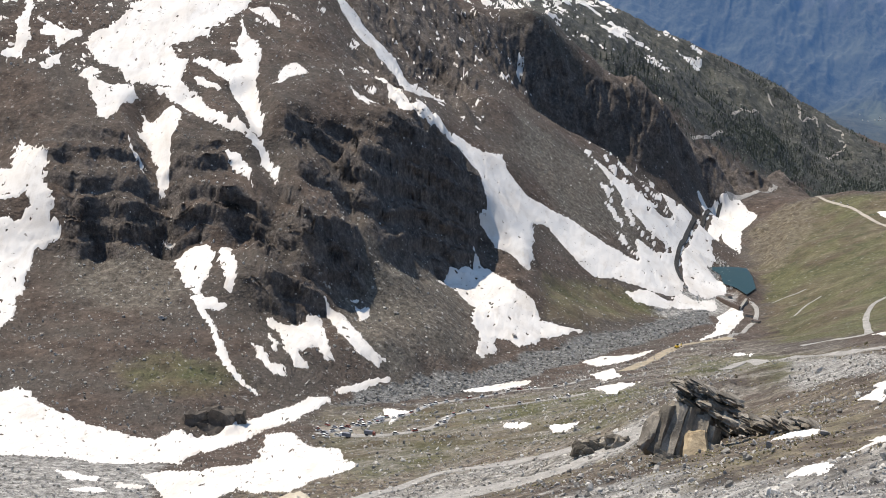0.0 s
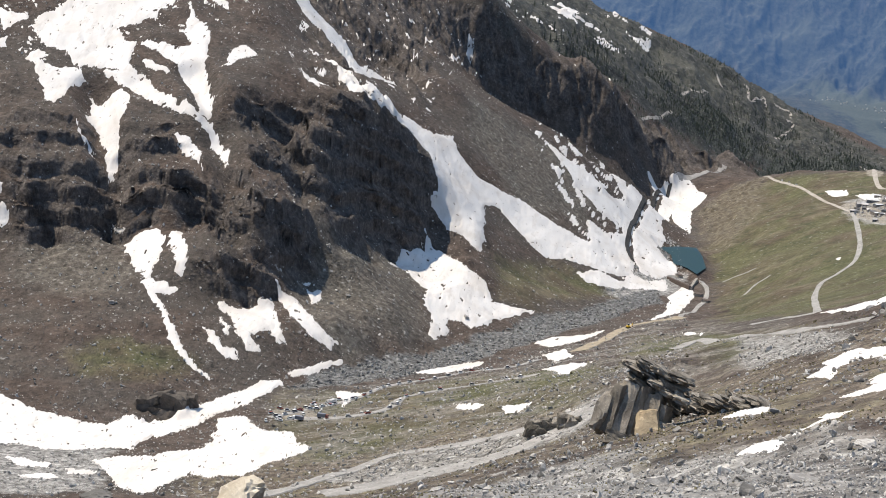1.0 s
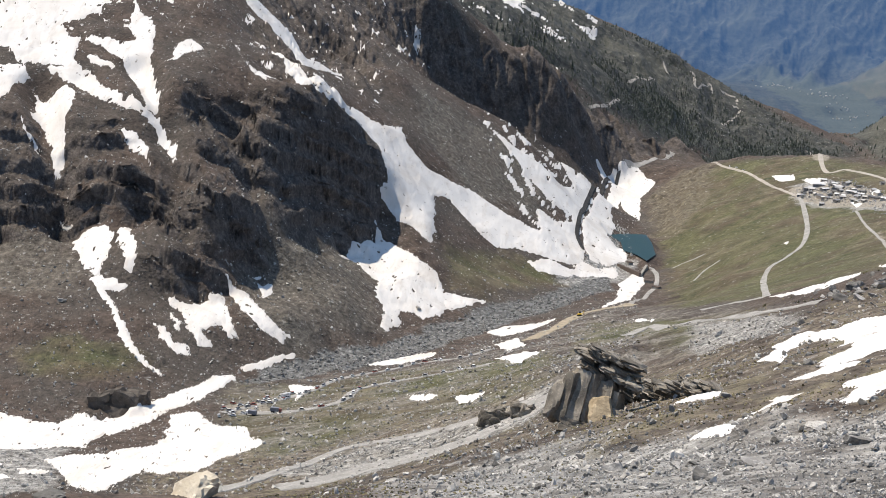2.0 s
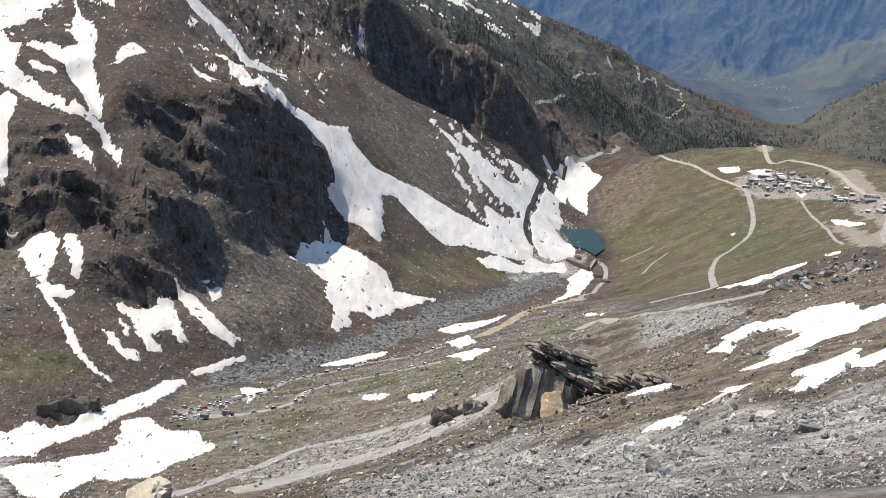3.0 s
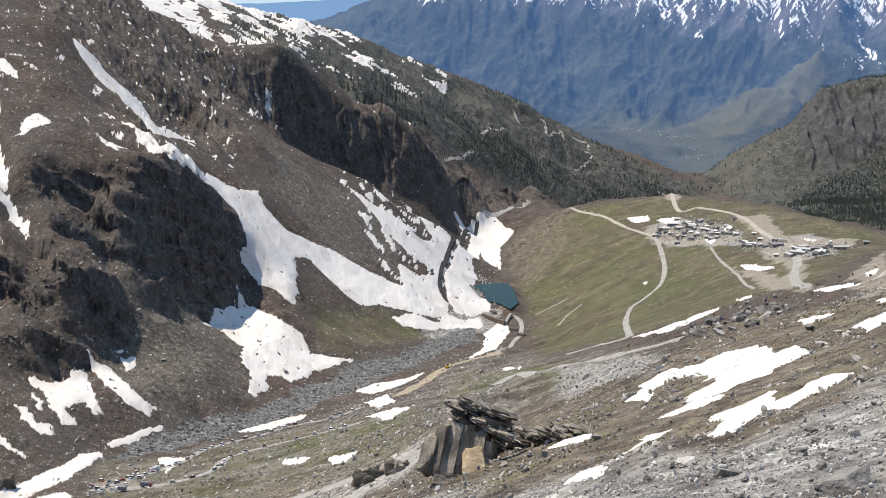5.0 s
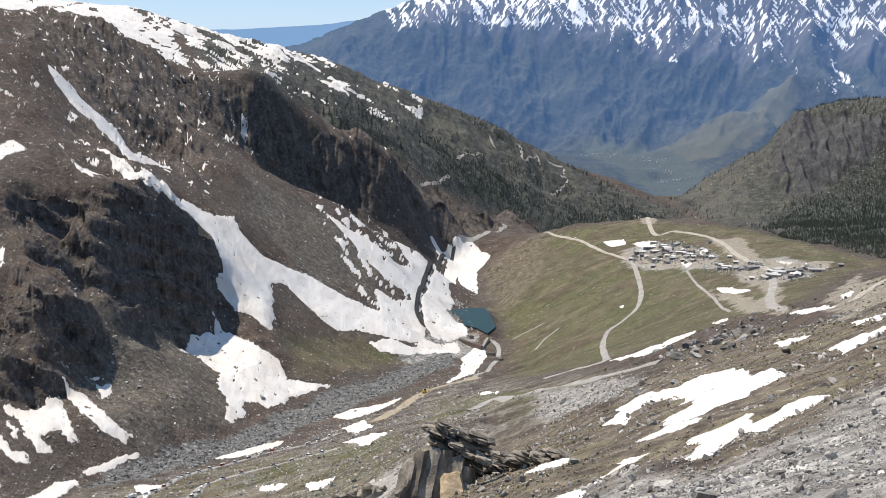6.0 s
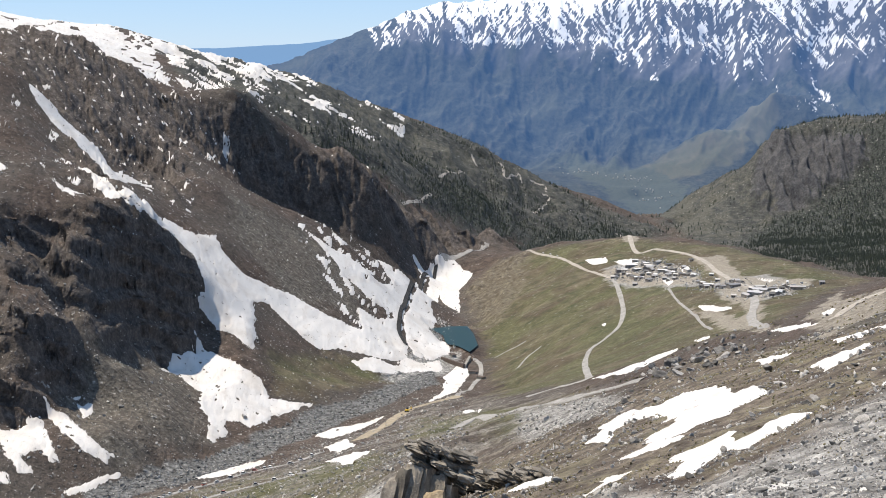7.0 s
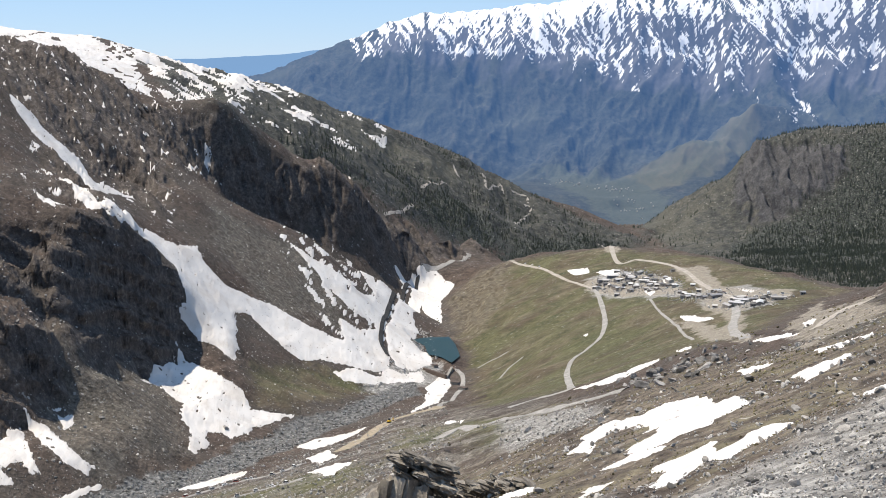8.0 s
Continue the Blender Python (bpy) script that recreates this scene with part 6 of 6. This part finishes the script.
def stones_on_slope():
    for few, n, least in ((1, 9000, 5.8), (0, 100000, 3.2)):
        az = np.radians(rng.uniform(-9, 20.5, n))
        dist = np.exp(rng.uniform(math.log(40), math.log(950), n))
        wide = least + rng.pareto(2.4, n) * least * 0.8
        stony = zone(az, np.log(dist), ("gravel",), 8, 10)
        clump = smooth(-0.2, 0.3, fbm(dist * np.sin(az), dist * np.cos(az), 18, 3, 97))
        bare = zone(az, np.log(dist), ("soil",), 8, 10)
        keep = (rng.random(n) < np.where(dist < 520, 0.16 + 0.42 * clump, 0.04) * (1 - 0.5 * bare) + 0.55 * stony) & (wide < np.where(dist < 300, 24, 9))
        scatter_stones("scree", "loose angular grey stones covering the near hillside", az[keep], dist[keep], wide[keep] * dist[keep] / 2734, subdivisions=2 if few else 1, sink=0.12)
    # tufts of last year's grass between the stones
    n = 52000
    az, dist = np.radians(rng.uniform(-12, 20.5, n)), np.exp(rng.uniform(math.log(45), math.log(1000), n))
    tuft = smooth(-0.15, 0.3, fbm(dist * np.sin(az), dist * np.cos(az), 24, 4, 98)) * (1 - 0.8 * zone(az, np.log(dist), ("gravel",), 8, 10))
    keep = rng.random(n) < tuft * (1 - 0.7 * smooth(260, 420, dist))
    scatter_stones("grass_tufts", "tufts of dry brown grass on the near hillside", az[keep], dist[keep], rng.uniform(2.5, 7, keep.sum()) * np.maximum(dist[keep], 70) / 2734, TUFT, 0, 0.30)
    # stream bed
    n = 26000
    az, dist = np.radians(rng.uniform(-18, 3, n)), np.exp(rng.uniform(math.log(900), math.log(1900), n))
    bed = zone(az, np.log(dist), ("bed",), 6, 6)
    keep = bed > 0.5
    scatter_stones("stream_stones", "grey and white stones filling the stream bed", az[keep], dist[keep], rng.uniform(0.9, 3.2, keep.sum()), STREAM_STONE, subdivisions=1)
    # pale rubble of ice and stone under the pool
    n = 9000
    az, dist = np.radians(rng.uniform(-4, 5, n)), np.exp(rng.uniform(math.log(1450), math.log(1950), n))
    keep = zone(az, np.log(dist), ("rubble",), 6, 8) > 0.5
    scatter_stones("ice_rubble", "pale rubble of ice and stones below the pool", az[keep], dist[keep], rng.uniform(1.0, 4.0, keep.sum()), PALE_ROCK)
    # stones, sheets and planks lying about the settlement
    at = np.array([p for p in PLACES["village"] for _ in range(60)]) + rng.normal(size=(len(PLACES["village"]) * 60, 2)) * np.array([9, 24])
    scatter_stones("settlement_rubble", "pale rubble and scrap lying between the shacks", np.arctan2(at[:, 0], at[:, 1]), np.hypot(at[:, 0], at[:, 1]), rng.uniform(0.8, 3.4, len(at)), PALE_ROCK)
    # stones below the cliffs and on the valley floor
    n = 24000
    az, dist = np.radians(rng.uniform(-26, 3, n)), np.exp(rng.uniform(math.log(700), math.log(2150), n))
    scatter_stones("talus_stones", "scattered stones on talus and valley floor", az, dist, 0.8 + rng.pareto(3.0, n).clip(0, 2.2) * 1.1, subdivisions=1)


stones_on_slope()


# ---------------------------------------------------------------- trees
def conifer_template():
    """A trunk and three uneven whorls of branches, one metre tall."""
    v, f = [], []
    for k in range(4):
        a = k * math.pi / 2
        v.append((0.022 * math.cos(a), 0.022 * math.sin(a), 0.0))
    v.append((0, 0, 0.9))
    f += [(k, (k + 1) % 4, 4) for k in range(4)]
    for tier in range(3):
        z, rad, tip = 0.14 + 0.26 * tier, 0.20 - 0.055 * tier, 0.52 + 0.24 * tier
        s = len(v)
        for k in range(8):
            a = 2 * math.pi * k / 8 + tier * 0.5
            q = rad * (1.0 if k % 2 else 0.52)
            v.append((q * math.cos(a), q * math.sin(a), z - (0.05 if k % 2 else -0.03)))
        v.append((0, 0, min(tip, 1.0)))
        f += [(s + k, s + (k + 1) % 8, s + 8) for k in range(8)]
    return np.array(v), np.array(f)


def plant(name, label, az, dist, tall):
    v, f = conifer_template()
    n = len(az)
    p = np.repeat(v[None], n, 0) * rng.uniform(0.82, 1.2, (n, len(v), 1)) ** np.array([1, 1, 0.25])
    p = p * np.stack([rng.uniform(0.8, 1.25, n), rng.uniform(0.8, 1.25, n), np.ones(n)], 1)[:, None, :] * tall[:, None, None]
    ang = rng.uniform(0, 6.28, n)
    c, s = np.cos(ang)[:, None], np.sin(ang)[:, None]
    p = np.stack([p[..., 0] * c - p[..., 1] * s, p[..., 0] * s + p[..., 1] * c, p[..., 2]], -1)
    at = np.stack([dist * np.sin(az), dist * np.cos(az), height(az, np.log(dist)) - 0.4], 1)
    p = p + at[:, None, :]
    tris = (f[None] + (np.arange(n) * len(v))[:, None, None]).reshape(-1, 3)
    return tagged(tri_mesh(name, p.reshape(-1, 3), tris, NEEDLES), label, "trees", kind="stuff")


def woods():
    n = 150000
    az, dist = np.radians(rng.uniform(-6, 20.5, n)), np.exp(rng.uniform(math.log(2350), math.log(3480), n))
    u = np.log(dist)
    x, y, s = dist * np.sin(az), dist * np.cos(az), height(az, u) / dist
    wood, bare, rock = zone(az, u, ("forest",), 60, 30), zone(az, u, ("bare",), 40, 25), zone(az, u, ("crag", "spur_cliff"), 30, 20)
    clump = smooth(-0.22, 0.32, fbm(x, y, 110, 4, 91, 0.6))
    spur = smooth(radians(10.5), radians(12), az)
    thick = smooth(radians(14.0), radians(18.5), az + 0.9 * (-0.090 - s))
    dense = spur * (0.03 + 0.42 * clump ** 2 + 0.75 * thick) + (1 - spur) * clump * (0.02 + 0.42 * smooth(-0.035, -0.085, s))
    dense = np.maximum(dense * 0.8, 0.62 * zone(az, u, ("dark_wood",), 60, 60))
    wood = np.maximum(wood, zone(az, u, ("dark_wood",), 60, 60))
    keep = rng.random(n) < dense * wood * (1 - smooth(0.15, 0.3, shoulder_snow(az, s))) * (1 - 0.80 * bare) * (1 - 0.9 * rock)
    az, dist = az[keep], dist[keep]
    plant("forest", "dark green conifer forest on the far slopes", az, dist, rng.uniform(3.5, 7.5, len(az)))


woods()


def build_tree():
    tree = bpy.data.objects.new("conifer_tree", None)
    scene.collection.objects.link(tree)
    bm = bmesh.new()
    bmesh.ops.create_cone(bm, cap_ends=True, segments=6, radius1=0.35, radius2=0.08, depth=13)
    bmesh.ops.translate(bm, verts=bm.verts, vec=(0, 0, 6.0))
    part("trunk", bm, BARK, tree)
    bm = bmesh.new()
    r = random.Random(3)
    for tier in range(9):
        z = 2.2 + tier * 1.45
        for k in range(9):
            a, reach = 6.283 * k / 9 + tier, (3.0 - 0.29 * tier) * r.uniform(0.75, 1.15)
            d, s = Vector((math.cos(a), math.sin(a), 0)), Vector((-math.sin(a), math.cos(a), 0))
            v = [bm.verts.new(q) for q in (Vector((0, 0, z + 1.3)), d * reach * 0.6 + s * reach * 0.28 + Vector((0, 0, z + 0.2)), d * reach + Vector((0, 0, z - 0.7)), d * reach * 0.6 - s * reach * 0.28 + Vector((0, 0, z + 0.2)))]
            bm.faces.new(v[:3]), bm.faces.new((v[0], v[2], v[3]))
    part("crown", bm, NEEDLES, tree)
    return tagged(tree, "single dark green conifer on the forest slope", "conifer tree", "conifers on the near forest edge")


tree = build_tree()
placed = 0
for k in range(400):
    az, dist = radians(rng.uniform(-4, 20)), rng.uniform(2380, 2700)
    u = math.log(dist)
    if zone(np.array([az]), np.array([u]), ("forest",), 60, 30)[0] < 0.6:
        continue
    m = Matrix.Translation(on_ground((dist * math.sin(az), dist * math.cos(az)), -0.3)) @ Matrix.Scale(rng.uniform(0.7, 1.15), 4)
    if placed:
        c = copy_thing(tree, m)
        c.scale = (m.to_scale())
    else:
        tree.matrix_basis = m
    placed += 1
    if placed > 60:
        break


# ---------------------------------------------------------------- distance
def build_far_village():
    """Houses on the floor of the main valley, a long way down."""
    house = bpy.data.objects.new("valley_house", None)
    scene.collection.objects.link(house)
    part("wall", box(3.2, 2.8, 2.5, 0, 0, -0.5), plain_material("pale_plaster", (0.40, 0.40, 0.40), 0.9), house)
    part("roof", box(3.6, 3.2, 0.7, 0, 0, 2.0, 0.5), plain_material("pale_roof", (0.36, 0.37, 0.38), 0.8), house)
    tagged(house, "small pale house in the distant valley village", "house", "houses of the valley village")
    for k in range(70):
        mid = ((7.6, 4280), (9.2, 4180), (9.9, 3960))[k % 3]
        az, dist = radians(rng.normal(mid[0], 0.42)), rng.normal(mid[1], 45)
        p = (dist * math.sin(az), dist * math.cos(az))
        m = Matrix.Translation(on_ground(p)) @ Matrix.Rotation(rng.uniform(0, 3), 4, "Z")
        if k:
            copy_thing(house, m)
        else:
            house.matrix_basis = m


build_far_village()


def build_distant_ridge():
    """The last ridges under the sky; their pale blue haze is put in as emission."""
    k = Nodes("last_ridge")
    # glows pale blue in place of haze
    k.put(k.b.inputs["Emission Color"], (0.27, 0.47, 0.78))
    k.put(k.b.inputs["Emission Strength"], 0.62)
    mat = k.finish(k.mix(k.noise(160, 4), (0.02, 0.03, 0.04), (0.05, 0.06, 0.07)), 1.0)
    for name, dist, lift in (("backdrop_ridge", 4978, 0.0),):
        az = np.radians(np.linspace(-27, 21, 400))
        t = np.degrees(az)
        s = -0.004 + 0.0105 * smooth(-8, 4, t) + 0.0016 * fbm(t, t * 0, 2.2, 4, 95)
        top = np.stack([dist * np.sin(az), dist * np.cos(az), s * dist], 1)
        low = np.stack([(dist - 25) * np.sin(az), (dist - 25) * np.cos(az), np.full(len(az), -420.0)], 1)
        verts = np.concatenate([top, low])
        n = len(az)
        i = np.arange(n - 1)
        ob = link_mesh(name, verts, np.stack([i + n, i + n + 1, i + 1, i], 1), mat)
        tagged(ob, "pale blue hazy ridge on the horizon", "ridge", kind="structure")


build_distant_ridge()
